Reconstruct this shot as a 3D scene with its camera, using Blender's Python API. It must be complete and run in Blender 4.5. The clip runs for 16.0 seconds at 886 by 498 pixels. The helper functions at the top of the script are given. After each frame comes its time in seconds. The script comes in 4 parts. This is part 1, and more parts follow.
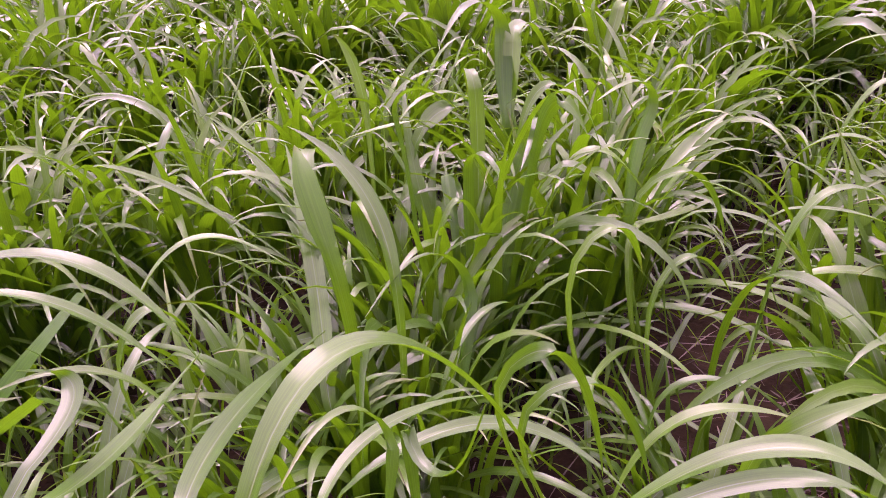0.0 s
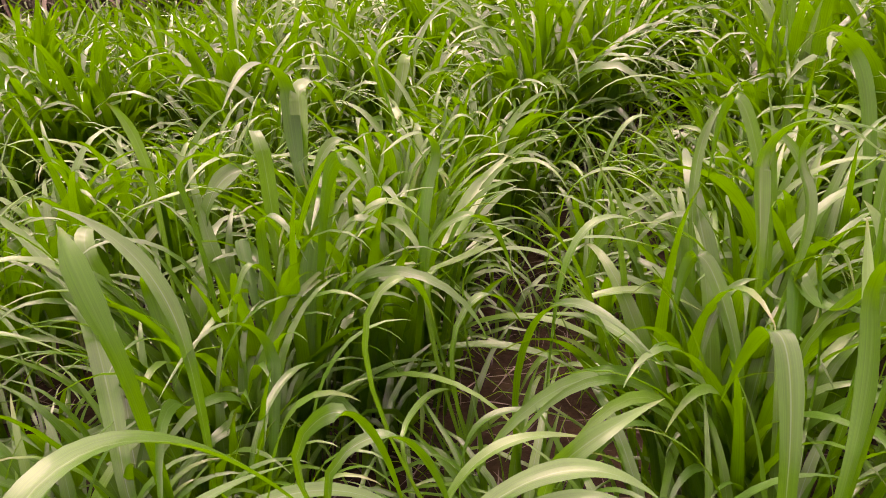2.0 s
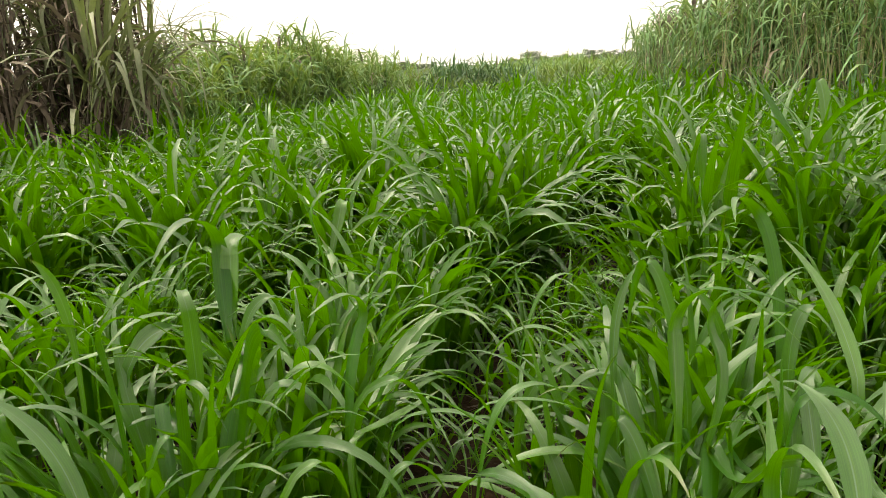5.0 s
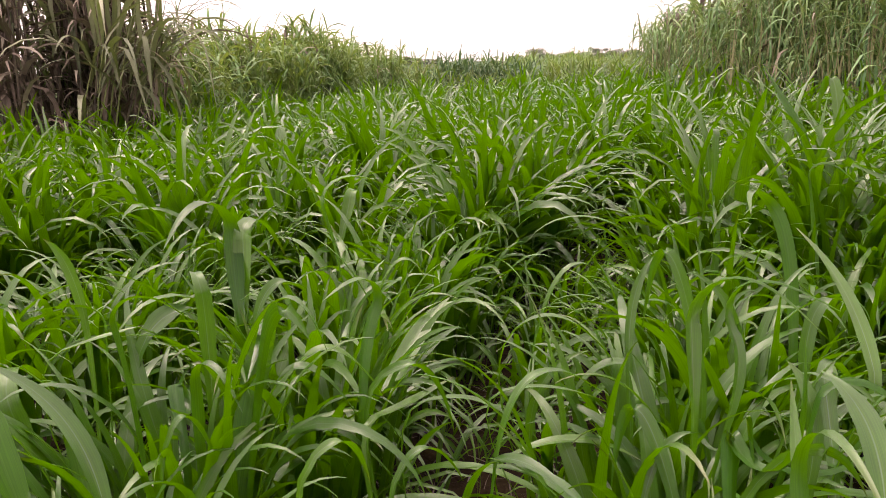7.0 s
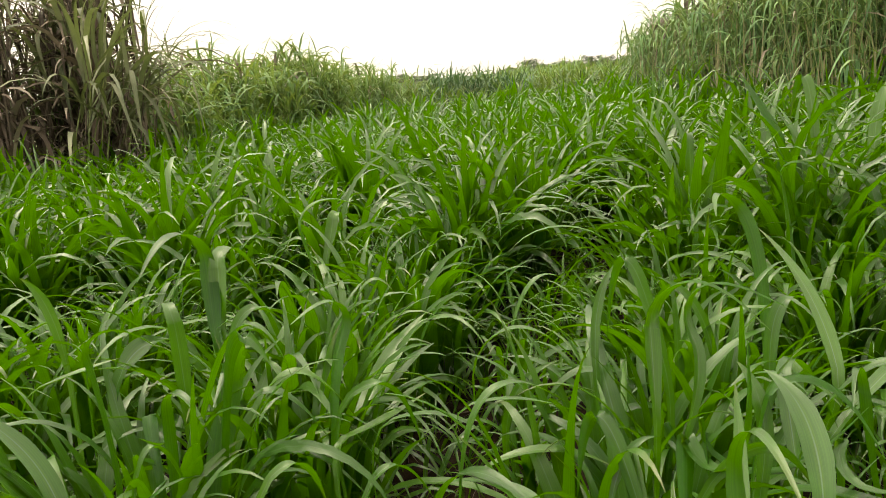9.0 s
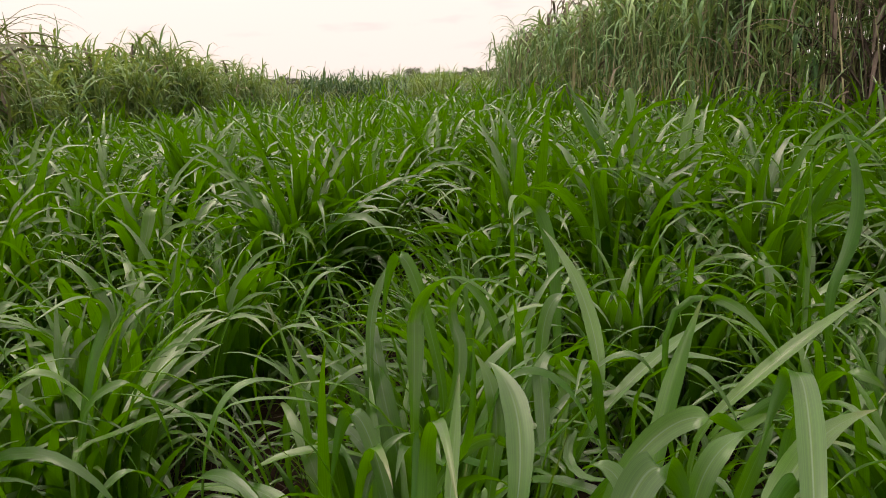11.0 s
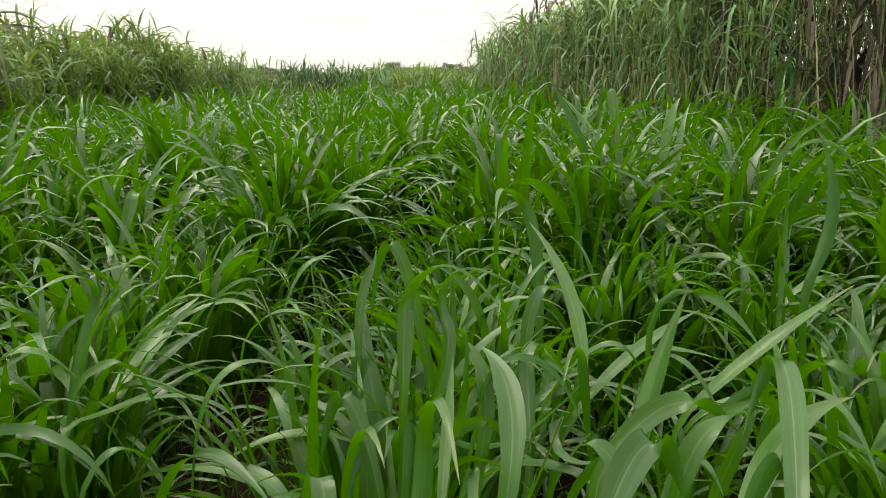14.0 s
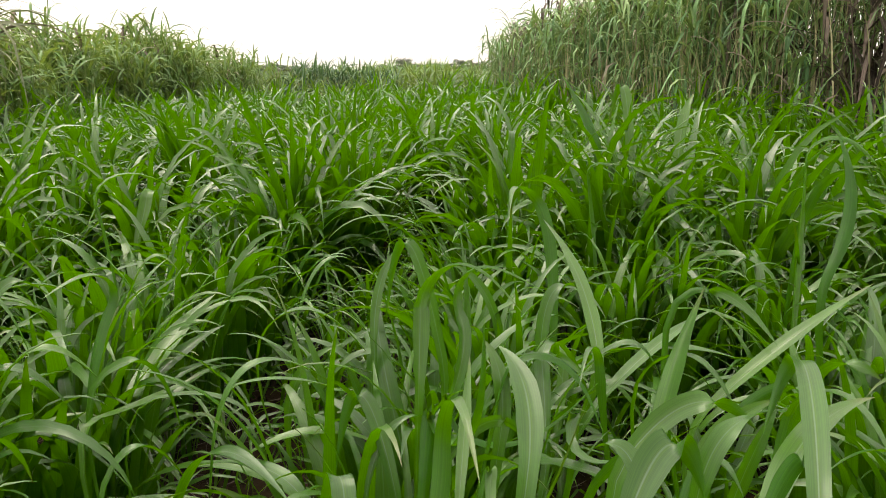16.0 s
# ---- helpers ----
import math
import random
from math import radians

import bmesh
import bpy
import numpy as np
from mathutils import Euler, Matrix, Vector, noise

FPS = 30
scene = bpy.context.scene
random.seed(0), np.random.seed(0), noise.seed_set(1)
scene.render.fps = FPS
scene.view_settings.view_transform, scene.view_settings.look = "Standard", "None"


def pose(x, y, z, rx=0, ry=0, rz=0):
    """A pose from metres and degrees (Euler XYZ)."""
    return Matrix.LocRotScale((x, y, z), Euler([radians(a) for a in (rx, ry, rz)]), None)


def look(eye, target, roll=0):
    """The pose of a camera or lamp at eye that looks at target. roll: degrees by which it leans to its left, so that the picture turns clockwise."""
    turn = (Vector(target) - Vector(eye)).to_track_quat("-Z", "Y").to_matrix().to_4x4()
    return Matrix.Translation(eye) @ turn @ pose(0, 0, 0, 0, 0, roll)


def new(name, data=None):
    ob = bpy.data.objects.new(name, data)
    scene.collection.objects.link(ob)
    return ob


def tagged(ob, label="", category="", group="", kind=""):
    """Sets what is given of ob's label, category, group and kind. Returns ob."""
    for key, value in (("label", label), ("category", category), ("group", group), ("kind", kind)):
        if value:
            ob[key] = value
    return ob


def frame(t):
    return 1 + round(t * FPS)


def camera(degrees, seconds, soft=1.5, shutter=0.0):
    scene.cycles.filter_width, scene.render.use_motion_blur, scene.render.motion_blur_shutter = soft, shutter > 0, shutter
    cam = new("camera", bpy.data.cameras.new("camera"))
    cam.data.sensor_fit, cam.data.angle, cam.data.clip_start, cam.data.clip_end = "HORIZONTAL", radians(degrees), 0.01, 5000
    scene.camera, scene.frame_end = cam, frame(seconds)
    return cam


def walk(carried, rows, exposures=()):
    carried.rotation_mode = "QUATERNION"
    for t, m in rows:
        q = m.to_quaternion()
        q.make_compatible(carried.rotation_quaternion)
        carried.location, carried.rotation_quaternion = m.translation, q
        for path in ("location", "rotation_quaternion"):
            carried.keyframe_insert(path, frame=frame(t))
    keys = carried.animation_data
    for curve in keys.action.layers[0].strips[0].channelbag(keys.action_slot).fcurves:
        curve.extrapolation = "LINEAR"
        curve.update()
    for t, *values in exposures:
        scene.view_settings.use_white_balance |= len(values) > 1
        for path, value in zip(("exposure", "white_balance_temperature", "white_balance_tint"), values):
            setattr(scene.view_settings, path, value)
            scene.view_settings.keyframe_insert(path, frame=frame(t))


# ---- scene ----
cam = camera(62.0, 16.0, 0.9)
PATH = [
    (0, (0.303, -0.066, 1.270), (-0.024, 1.702, 0.394), -4.1),
    (0.5, (0.312, -0.068, 1.267), (0.154, 1.731, 0.410), -3.8),
    (1, (0.325, -0.066, 1.266), (0.256, 1.725, 0.380), -2.6),
    (1.5, (0.330, -0.062, 1.272), (0.367, 1.724, 0.372), -2.9),
    (2, (0.358, -0.066, 1.282), (0.509, 1.767, 0.495), -4.1),
    (2.5, (0.364, -0.068, 1.295), (0.507, 1.794, 0.581), -3.6),
    (3, (0.384, -0.059, 1.346), (0.586, 1.843, 0.762), -3.2),
    (3.5, (0.403, -0.064, 1.365), (0.676, 1.847, 0.843), -3.8),
    (4, (0.418, -0.063, 1.379), (0.732, 1.846, 0.872), -3.7),
    (4.2, (0.425, -0.067, 1.383), (0.763, 1.844, 0.899), -3.8),
    (6.3, (0.367, -0.062, 1.345), (0.667, 1.855, 0.859), -1.0),
    (6.5, (0.370, -0.059, 1.345), (0.692, 1.851, 0.848), -1.3),
    (7, (0.370, -0.058, 1.347), (0.697, 1.853, 0.855), -1.7),
    (7.5, (0.368, -0.064, 1.345), (0.652, 1.862, 0.891), -3.9),
    (8, (0.353, -0.084, 1.335), (0.650, 1.840, 0.879), -2.6),
    (8.5, (0.359, -0.079, 1.349), (0.684, 1.827, 0.837), -1.5),
    (9, (0.461, -0.102, 1.356), (0.780, 1.819, 0.904), -4.8),
    (9.5, (0.650, -0.120, 1.340), (1.032, 1.802, 0.937), -1.8),
    (9.8, (0.728, -0.181, 1.342), (1.159, 1.720, 0.896), -1.4),
    (10, (0.775, -0.136, 1.301), (1.240, 1.744, 0.800), -1.4),
    (10.2, (0.764, -0.137, 1.305), (1.327, 1.718, 0.814), -2.6),
    (12.3, (0.660, -0.124, 1.308), (1.325, 1.712, 0.874), -2.1),
    (12.5, (0.664, -0.132, 1.308), (1.317, 1.707, 0.870), -3.0),
    (13, (0.657, -0.137, 1.300), (1.291, 1.706, 0.849), -2.4),
    (13.5, (0.656, -0.144, 1.298), (1.312, 1.687, 0.834), -0.8),
    (14, (0.660, -0.151, 1.301), (1.355, 1.665, 0.836), 0.1),
    (14.5, (0.662, -0.149, 1.294), (1.355, 1.661, 0.802), -0.5),
    (15, (0.664, -0.157, 1.297), (1.373, 1.645, 0.798), -1.2),
    (15.5, (0.655, -0.144, 1.293), (1.344, 1.663, 0.785), 0.2),
    (16, (0.650, -0.148, 1.305), (1.317, 1.676, 0.831), -0.1),
]
EXPOSURES = [
    (0.0, 0.78, 6850, 84), (0.5, 0.72, 7200, 64), (1.0, 0.7, 7100, 64), (1.5, 0.72, 7900, 62), (2.5, 0.6, 9800, 10), (3.5, 0.42, 10700, -12), (4.5, 0.1, 9100, -10),
    (6.5, 0.06, 8000, 20), (7.4, 0.06, 8100, 23), (8.0, -0.3, 8300, 16), (8.5, -0.28, 8500, 6), (9.0, -0.04, 8900, -3), (9.5, -0.3, 8500, 2),
    (10.0, -0.44, 8400, 9), (12.5, -0.58, 7900, 9), (13.2, -0.58, 7900, 8), (13.6, -0.46, 7800, -4), (14.0, -0.36, 7700, -6), (14.8, -0.12, 7900, -5), (16.0, -0.07, 7900, 1),
]
walk(cam, [(t, look(eye, target, roll)) for t, eye, target, roll in PATH], EXPOSURES)

# ---- light ----
world = bpy.data.worlds.new("overcast_sky")
scene.world = world
world.use_nodes = True
wn, wl = world.node_tree.nodes, world.node_tree.links
wn.clear()
SUN_UP, SUN_ROUND = radians(62), radians(-28)
sky = wn.new("ShaderNodeTexSky")
sky.sky_type, sky.sun_disc = "NISHITA", False
sky.sun_elevation, sky.sun_rotation = SUN_UP, SUN_ROUND
sky.dust_density, sky.ozone_density = 4.0, 1.0
grey = wn.new("ShaderNodeHueSaturation")
grey.inputs["Saturation"].default_value = 0.12
cloud_place = wn.new("ShaderNodeTexCoord")
cloud_map = wn.new("ShaderNodeMapping")
cloud_map.inputs["Scale"].default_value = (3.0, 3.0, 14.0)
clouds = wn.new("ShaderNodeTexNoise")
clouds.inputs["Scale"].default_value, clouds.inputs["Detail"].default_value = 1.6, 6.0
cloud_ramp = wn.new("ShaderNodeValToRGB")
cloud_ramp.color_ramp.elements[0].position, cloud_ramp.color_ramp.elements[1].position = 0.36, 0.45
cloud_ramp.color_ramp.elements[0].color = (12.0, 11.3, 13.2, 1)
cloud_ramp.color_ramp.elements[1].color = (14.2, 13.2, 14.8, 1)
# an overcast sky is about three times brighter overhead than at the horizon
height = wn.new("ShaderNodeSeparateXYZ")
lift = wn.new("ShaderNodeMapRange")
lift.interpolation_type = "SMOOTHSTEP"
lift.inputs["From Min"].default_value, lift.inputs["From Max"].default_value = 0.03, 0.95
lift.inputs["To Min"].default_value, lift.inputs["To Max"].default_value = 0.95, 2.0
lifted = wn.new("ShaderNodeVectorMath")
lifted.operation = "SCALE"
wl.new(cloud_place.outputs["Generated"], height.inputs[0])
wl.new(height.outputs["Z"], lift.inputs["Value"])
# thin cloud is brighter on the sun's side
sunward = wn.new("ShaderNodeVectorMath")
sunward.operation = "DOT_PRODUCT"
sunward.inputs[1].default_value = (math.sin(SUN_ROUND), math.cos(SUN_ROUND), 0.0)
flank = wn.new("ShaderNodeMapRange")
flank.interpolation_type = "SMOOTHSTEP"
flank.inputs["From Min"].default_value, flank.inputs["From Max"].default_value = -1.0, 0.3
flank.inputs["To Min"].default_value, flank.inputs["To Max"].default_value = 0.6, 1.0
both = wn.new("ShaderNodeMath")
both.operation = "MULTIPLY"
wl.new(cloud_place.outputs["Generated"], sunward.inputs[0])
wl.new(sunward.outputs["Value"], flank.inputs["Value"])
wl.new(flank.outputs[0], both.inputs[0])
wl.new(lift.outputs[0], both.inputs[1])
veil = wn.new("ShaderNodeMix")
veil.data_type = "RGBA"
veil.inputs[0].default_value = 0.85
background = wn.new("ShaderNodeBackground")
background.inputs["Strength"].default_value = 0.125
w_out = wn.new("ShaderNodeOutputWorld")
wl.new(sky.outputs[0], grey.inputs["Color"])
wl.new(cloud_place.outputs["Generated"], cloud_map.inputs[0])
wl.new(cloud_map.outputs[0], clouds.inputs["Vector"])
wl.new(clouds.outputs["Fac"], cloud_ramp.inputs[0])
wl.new(grey.outputs[0], veil.inputs[6])
wl.new(cloud_ramp.outputs[0], veil.inputs[7])
wl.new(veil.outputs[2], lifted.inputs[0])
wl.new(both.outputs[0], lifted.inputs["Scale"])
wl.new(lifted.outputs[0], background.inputs["Color"])
wl.new(background.outputs[0], w_out.inputs["Surface"])
sun = new("sun", bpy.data.lights.new("sun", "SUN"))
sun.data.energy, sun.data.angle, sun.data.color = 2.2, radians(36), (1.0, 0.96, 0.9)
sun.matrix_world = look((30 * math.sin(SUN_ROUND) * math.cos(SUN_UP), 30 * math.cos(SUN_ROUND) * math.cos(SUN_UP), 30 * math.sin(SUN_UP)), (0, 0, 0))


# ---- materials ----
def nodes_of(name):
    m = bpy.data.materials.new(name)
    m.use_nodes = True
    n, l = m.node_tree.nodes, m.node_tree.links
    n.clear()
    out = n.new("ShaderNodeOutputMaterial")
    return m, n, l, out


def ramp(n, stops):
    r = n.new("ShaderNodeValToRGB")
    e = r.color_ramp.elements
    while len(e) < len(stops):
        e.new(0.5)
    for el, (p, c) in zip(e, stops):
        el.position, el.color = p, (*c, 1)
    return r


def mixed(n, l, fac, a, b, kind="MIX"):
    m = n.new("ShaderNodeMix")
    m.data_type, m.blend_type = "RGBA", kind
    for socket, value in ((0, fac), (6, a), (7, b)):
        if isinstance(value, (int, float)):
            m.inputs[socket].default_value = value
        elif isinstance(value, tuple):
            m.inputs[socket].default_value = (*value, 1)
        else:
            l.new(value, m.inputs[socket])
    return m.outputs[2]


def leaf_material(name, top, under, light, single, rough=0.42, through_share=0.45, rib=(0.3, 0.38, 0.2), spots=0.6, wax=0.0):
    """Grass blade: a bluish bloom on its upper face, a plain green lower face (laid out past 2 in the map's x), long veins,
    a pale midrib, blotches, and light that comes through."""
    m, n, l, out = nodes_of(name)

    def sum_of(kind, one, two):
        node = n.new("ShaderNodeMath")
        node.operation = kind
        for socket, value in zip(node.inputs, (one, two)):
            if isinstance(value, (int, float)):
                socket.default_value = value
            else:
                l.new(value, socket)
        return node.outputs[0]

    uv = n.new("ShaderNodeUVMap")
    parts = n.new("ShaderNodeSeparateXYZ")
    l.new(uv.outputs[0], parts.inputs[0])
    lower = sum_of("GREATER_THAN", parts.outputs["X"], 1.5)
    across = sum_of("SUBTRACT", parts.outputs["X"], sum_of("MULTIPLY", lower, 2.0))
    if single:
        pick = n.new("ShaderNodeObjectInfo").outputs["Random"]
    else:
        pick = n.new("ShaderNodeNewGeometry").outputs["Random Per Island"]
    tone, back = ramp(n, top), ramp(n, under)
    l.new(pick, tone.inputs[0])
    l.new(pick, back.inputs[0])
    colour = mixed(n, l, lower, tone.outputs[0], back.outputs[0])
    place = n.new("ShaderNodeTexCoord")
    blotch = n.new("ShaderNodeTexNoise")
    blotch.inputs["Scale"].default_value, blotch.inputs["Detail"].default_value = 9.0, 4.0
    l.new(place.outputs["Object"], blotch.inputs["Vector"])
    blotch_ramp = ramp(n, [(0.3, (0.78, 0.8, 0.78)), (0.7, (1.2, 1.17, 1.1))])
    l.new(blotch.outputs["Fac"], blotch_ramp.inputs[0])
    colour = mixed(n, l, 1.0, colour, blotch_ramp.outputs[0], "MULTIPLY")
    # veins along the blade
    stretch = n.new("ShaderNodeMapping")
    stretch.inputs["Scale"].default_value = (46.0, 1.2, 1.0)
    l.new(uv.outputs[0], stretch.inputs[0])
    veins = n.new("ShaderNodeTexNoise")
    veins.inputs["Scale"].default_value, veins.inputs["Detail"].default_value = 1.0, 2.0
    l.new(stretch.outputs[0], veins.inputs["Vector"])
    vein_ramp = ramp(n, [(0.35, (0.86, 0.86, 0.86)), (0.65, (1.1, 1.1, 1.08))])
    l.new(veins.outputs["Fac"], vein_ramp.inputs[0])
    colour = mixed(n, l, 1.0, colour, vein_ramp.outputs[0], "MULTIPLY")
    # the tip yellows and browns on some blades
    tip_ramp = ramp(n, [(0.86, (0, 0, 0)), (1.0, (1, 1, 1))])
    l.new(parts.outputs["Y"], tip_ramp.inputs[0])
    some = ramp(n, [(0.6, (0, 0, 0)), (1.0, (spots, spots, spots))])
    l.new(pick, some.inputs[0])
    worn = sum_of("MULTIPLY", tip_ramp.outputs[0], some.outputs[0])
    colour = mixed(n, l, worn, colour, (0.17, 0.13, 0.05))
    # midrib
    line = ramp(n, [(0.018, (1, 1, 1)), (0.04, (0, 0, 0))])
    l.new(sum_of("ABSOLUTE", sum_of("SUBTRACT", across, 0.5), 0.0), line.inputs[0])
    fade_ramp = ramp(n, [(0.0, (0.55, 0.55, 0.55)), (0.9, (0.08, 0.08, 0.08))])
    l.new(parts.outputs["Y"], fade_ramp.inputs[0])
    plain = sum_of("SUBTRACT", 1.0, sum_of("MULTIPLY", lower, 0.8))
    colour = mixed(n, l, sum_of("MULTIPLY", sum_of("MULTIPLY", line.outputs[0], fade_ramp.outputs[0]), plain), colour, rib)
    shade = n.new("ShaderNodeBsdfPrincipled")
    l.new(colour, shade.inputs["Base Color"])
    shade.inputs["Roughness"].default_value = rough
    shade.inputs["Specular IOR Level"].default_value = 0.3
    # the waxy skin of the upper face mirrors the bright sky at a slant
    shade.inputs["Coat Roughness"].default_value, shade.inputs["Coat IOR"].default_value = 0.24, 1.6
    l.new(sum_of("MULTIPLY", sum_of("SUBTRACT", 1.0, sum_of("MULTIPLY", lower, 0.75)), wax), shade.inputs["Coat Weight"])
    bump = n.new("ShaderNodeBump")
    bump.inputs["Strength"].default_value, bump.inputs["Distance"].default_value = 0.25, 0.002
    l.new(veins.outputs["Fac"], bump.inputs["Height"])
    l.new(bump.outputs[0], shade.inputs["Normal"])
    trans = n.new("ShaderNodeBsdfTranslucent")
    glow = mixed(n, l, 1.0, light, vein_ramp.outputs[0], "MULTIPLY")
    l.new(mixed(n, l, worn, glow, (0.3, 0.2, 0.06)), trans.inputs["Color"])
    mix = n.new("ShaderNodeMixShader")
    l.new(sum_of("MULTIPLY", sum_of("ADD", sum_of("MULTIPLY", lower, 0.3), 0.7), through_share), mix.inputs[0])
    l.new(shade.outputs[0], mix.inputs[1])
    l.new(trans.outputs[0], mix.inputs[2])
    l.new(mix.outputs[0], out.inputs["Surface"])
    return m


def shades(*colours):
    """Colour stops at even steps."""
    return [(i / (len(colours) - 1), c) for i, c in enumerate(colours)]


BLOOM = shades((0.019, 0.084, 0.004), (0.033, 0.118, 0.007), (0.058, 0.155, 0.014))
GREENS = shades((0.009, 0.06, 0.002), (0.017, 0.086, 0.002), (0.034, 0.112, 0.003))
THROUGH = (0.44, 0.76, 0.02)
leaf_one = leaf_material("grass_blade_green", BLOOM, GREENS, THROUGH, True, 0.55, 0.5, wax=0.7)
leaf_many = leaf_material("grass_field_green", BLOOM, GREENS, THROUGH, False, 0.55, 0.5, wax=1.0)
# the same grass far off, paled and greyed in colour for distance haze
HAZED_GREENS = shades((0.05, 0.105, 0.03), (0.085, 0.15, 0.05), (0.14, 0.2, 0.085))
leaf_hazed = leaf_material("hazed_far_grass", HAZED_GREENS, HAZED_GREENS, (0.2, 0.3, 0.05), False, 0.5, 0.35)
STAND_GREENS = shades((0.042, 0.125, 0.05), (0.105, 0.235, 0.1), (0.185, 0.355, 0.15), (0.33, 0.49, 0.24))
leaf_stand = leaf_material("stand_grass_green", STAND_GREENS, STAND_GREENS, (0.26, 0.34, 0.08), False, 0.45, 0.35)
TALL_GREENS = shades((0.034, 0.11, 0.03), (0.08, 0.19, 0.058), (0.135, 0.27, 0.095), (0.24, 0.38, 0.17))
leaf_tall = leaf_material("tall_grass_green", TALL_GREENS, TALL_GREENS, (0.3, 0.4, 0.06), False, 0.45, 0.4)
STRAW = shades((0.24, 0.24, 0.13), (0.36, 0.35, 0.2), (0.48, 0.44, 0.29))
leaf_straw = leaf_material("straw_shoots", STRAW, STRAW, (0.3, 0.28, 0.15), False, 0.6, 0.15)
DRY = shades((0.12, 0.09, 0.075), (0.25, 0.2, 0.17), (0.44, 0.39, 0.33))
leaf_dry = leaf_material("dry_grass_brown", DRY, DRY, (0.2, 0.16, 0.1), False, 0.7, 0.15)
# dead-leaf brown, darkened to stand in for the shade inside the stands
SHADE_THATCH = shades((0.05, 0.038, 0.034), (0.125, 0.095, 0.083), (0.23, 0.185, 0.16))
leaf_shade_thatch = leaf_material("dead_leaves_shade_dark", SHADE_THATCH, SHADE_THATCH, (0.05, 0.04, 0.02), False, 0.8, 0.05)
OLD = shades((0.07, 0.09, 0.05), (0.16, 0.185, 0.11), (0.33, 0.35, 0.25))
leaf_old = leaf_material("old_tall_grass", OLD, OLD, (0.2, 0.26, 0.06), False, 0.45, 0.3)
HEDGE_GREENS = shades((0.042, 0.11, 0.06), (0.078, 0.16, 0.088), (0.14, 0.23, 0.13))
leaf_hedge = leaf_material("dark_hedge_grass", HEDGE_GREENS, HEDGE_GREENS, (0.12, 0.22, 0.05), False, 0.5, 0.3)


def plain_material(name, stops, scale, rough, bump_size=0.01):
    m, n, l, out = nodes_of(name)
    place = n.new("ShaderNodeTexCoord")
    big = n.new("ShaderNodeTexNoise")
    big.inputs["Scale"].default_value, big.inputs["Detail"].default_value = scale, 8.0
    l.new(place.outputs["Object"], big.inputs["Vector"])
    tone = ramp(n, stops)
    l.new(big.outputs["Fac"], tone.inputs[0])
    fine = n.new("ShaderNodeTexNoise")
    fine.inputs["Scale"].default_value, fine.inputs["Detail"].default_value = scale * 14, 5.0
    l.new(place.outputs["Object"], fine.inputs["Vector"])
    grain = ramp(n, [(0.3, (0.75, 0.75, 0.75)), (0.7, (1.2, 1.2, 1.2))])
    l.new(fine.outputs["Fac"], grain.inputs[0])
    shade = n.new("ShaderNodeBsdfPrincipled")
    l.new(mixed(n, l, 1.0, tone.outputs[0], grain.outputs[0], "MULTIPLY"), shade.inputs["Base Color"])
    shade.inputs["Roughness"].default_value = rough
    bump = n.new("ShaderNodeBump")
    bump.inputs["Distance"].default_value, bump.inputs["Strength"].default_value = bump_size, 0.7
    l.new(fine.outputs["Fac"], bump.inputs["Height"])
    l.new(bump.outputs[0], shade.inputs["Normal"])
    l.new(shade.outputs[0], out.inputs["Surface"])
    return m


def ground_material():
    """Damp soil that turns to a green grass cover far from the rows."""
    m = plain_material("damp_soil", [(0.3, (0.015, 0.009, 0.005)), (0.55, (0.028, 0.017, 0.009)), (0.75, (0.052, 0.033, 0.018))], 4.0, 0.9)
    n, l = m.node_tree.nodes, m.node_tree.links
    shade = next(x for x in n if x.bl_idname == "ShaderNodeBsdfPrincipled")
    shade.inputs["Specular IOR Level"].default_value = 0.1
    was = shade.inputs["Base Color"].links[0].from_socket
    place = n.new("ShaderNodeTexCoord")
    far = n.new("ShaderNodeVectorMath")
    far.operation = "LENGTH"
    l.new(place.outputs["Object"], far.inputs[0])
    share = n.new("ShaderNodeMapRange")
    share.inputs["From Min"].default_value, share.inputs["From Max"].default_value = 18, 30
    l.new(far.outputs["Value"], share.inputs["Value"])
    mottle = n.new("ShaderNodeTexNoise")
    mottle.inputs["Scale"].default_value, mottle.inputs["Detail"].default_value = 0.35, 8.0
    l.new(place.outputs["Object"], mottle.inputs["Vector"])
    cover = ramp(n, [(0.3, (0.03, 0.055, 0.018)), (0.7, (0.06, 0.09, 0.03))])
    l.new(mottle.outputs["Fac"], cover.inputs[0])
    l.new(mixed(n, l, share.outputs[0], was, cover.outputs[0]), shade.inputs["Base Color"])
    return m


soil = ground_material()
cane_green = plain_material("cane_green", [(0.35, (0.17, 0.23, 0.08)), (0.65, (0.31, 0.34, 0.14))], 9.0, 0.5, 0.002)
cane_dry = plain_material("cane_dry", [(0.35, (0.27, 0.24, 0.15)), (0.65, (0.45, 0.41, 0.27))], 9.0, 0.7, 0.002)
cane_old = plain_material("cane_old", [(0.35, (0.06, 0.045, 0.035)), (0.65, (0.15, 0.12, 0.085))], 9.0, 0.8, 0.002)
bark = plain_material("bark", [(0.35, (0.07, 0.05, 0.04)), (0.65, (0.14, 0.11, 0.08))], 3.0, 0.9, 0.02)
# leaf green of the skyline trees, lightened to carry the haze in its colour
hazed_tree_green = plain_material("hazed_tree_leaves", [(0.3, (0.11, 0.135, 0.105)), (0.7, (0.17, 0.2, 0.15))], 2.0, 0.7, 0.02)


# ---- builders ----
rng = np.random.default_rng(7)


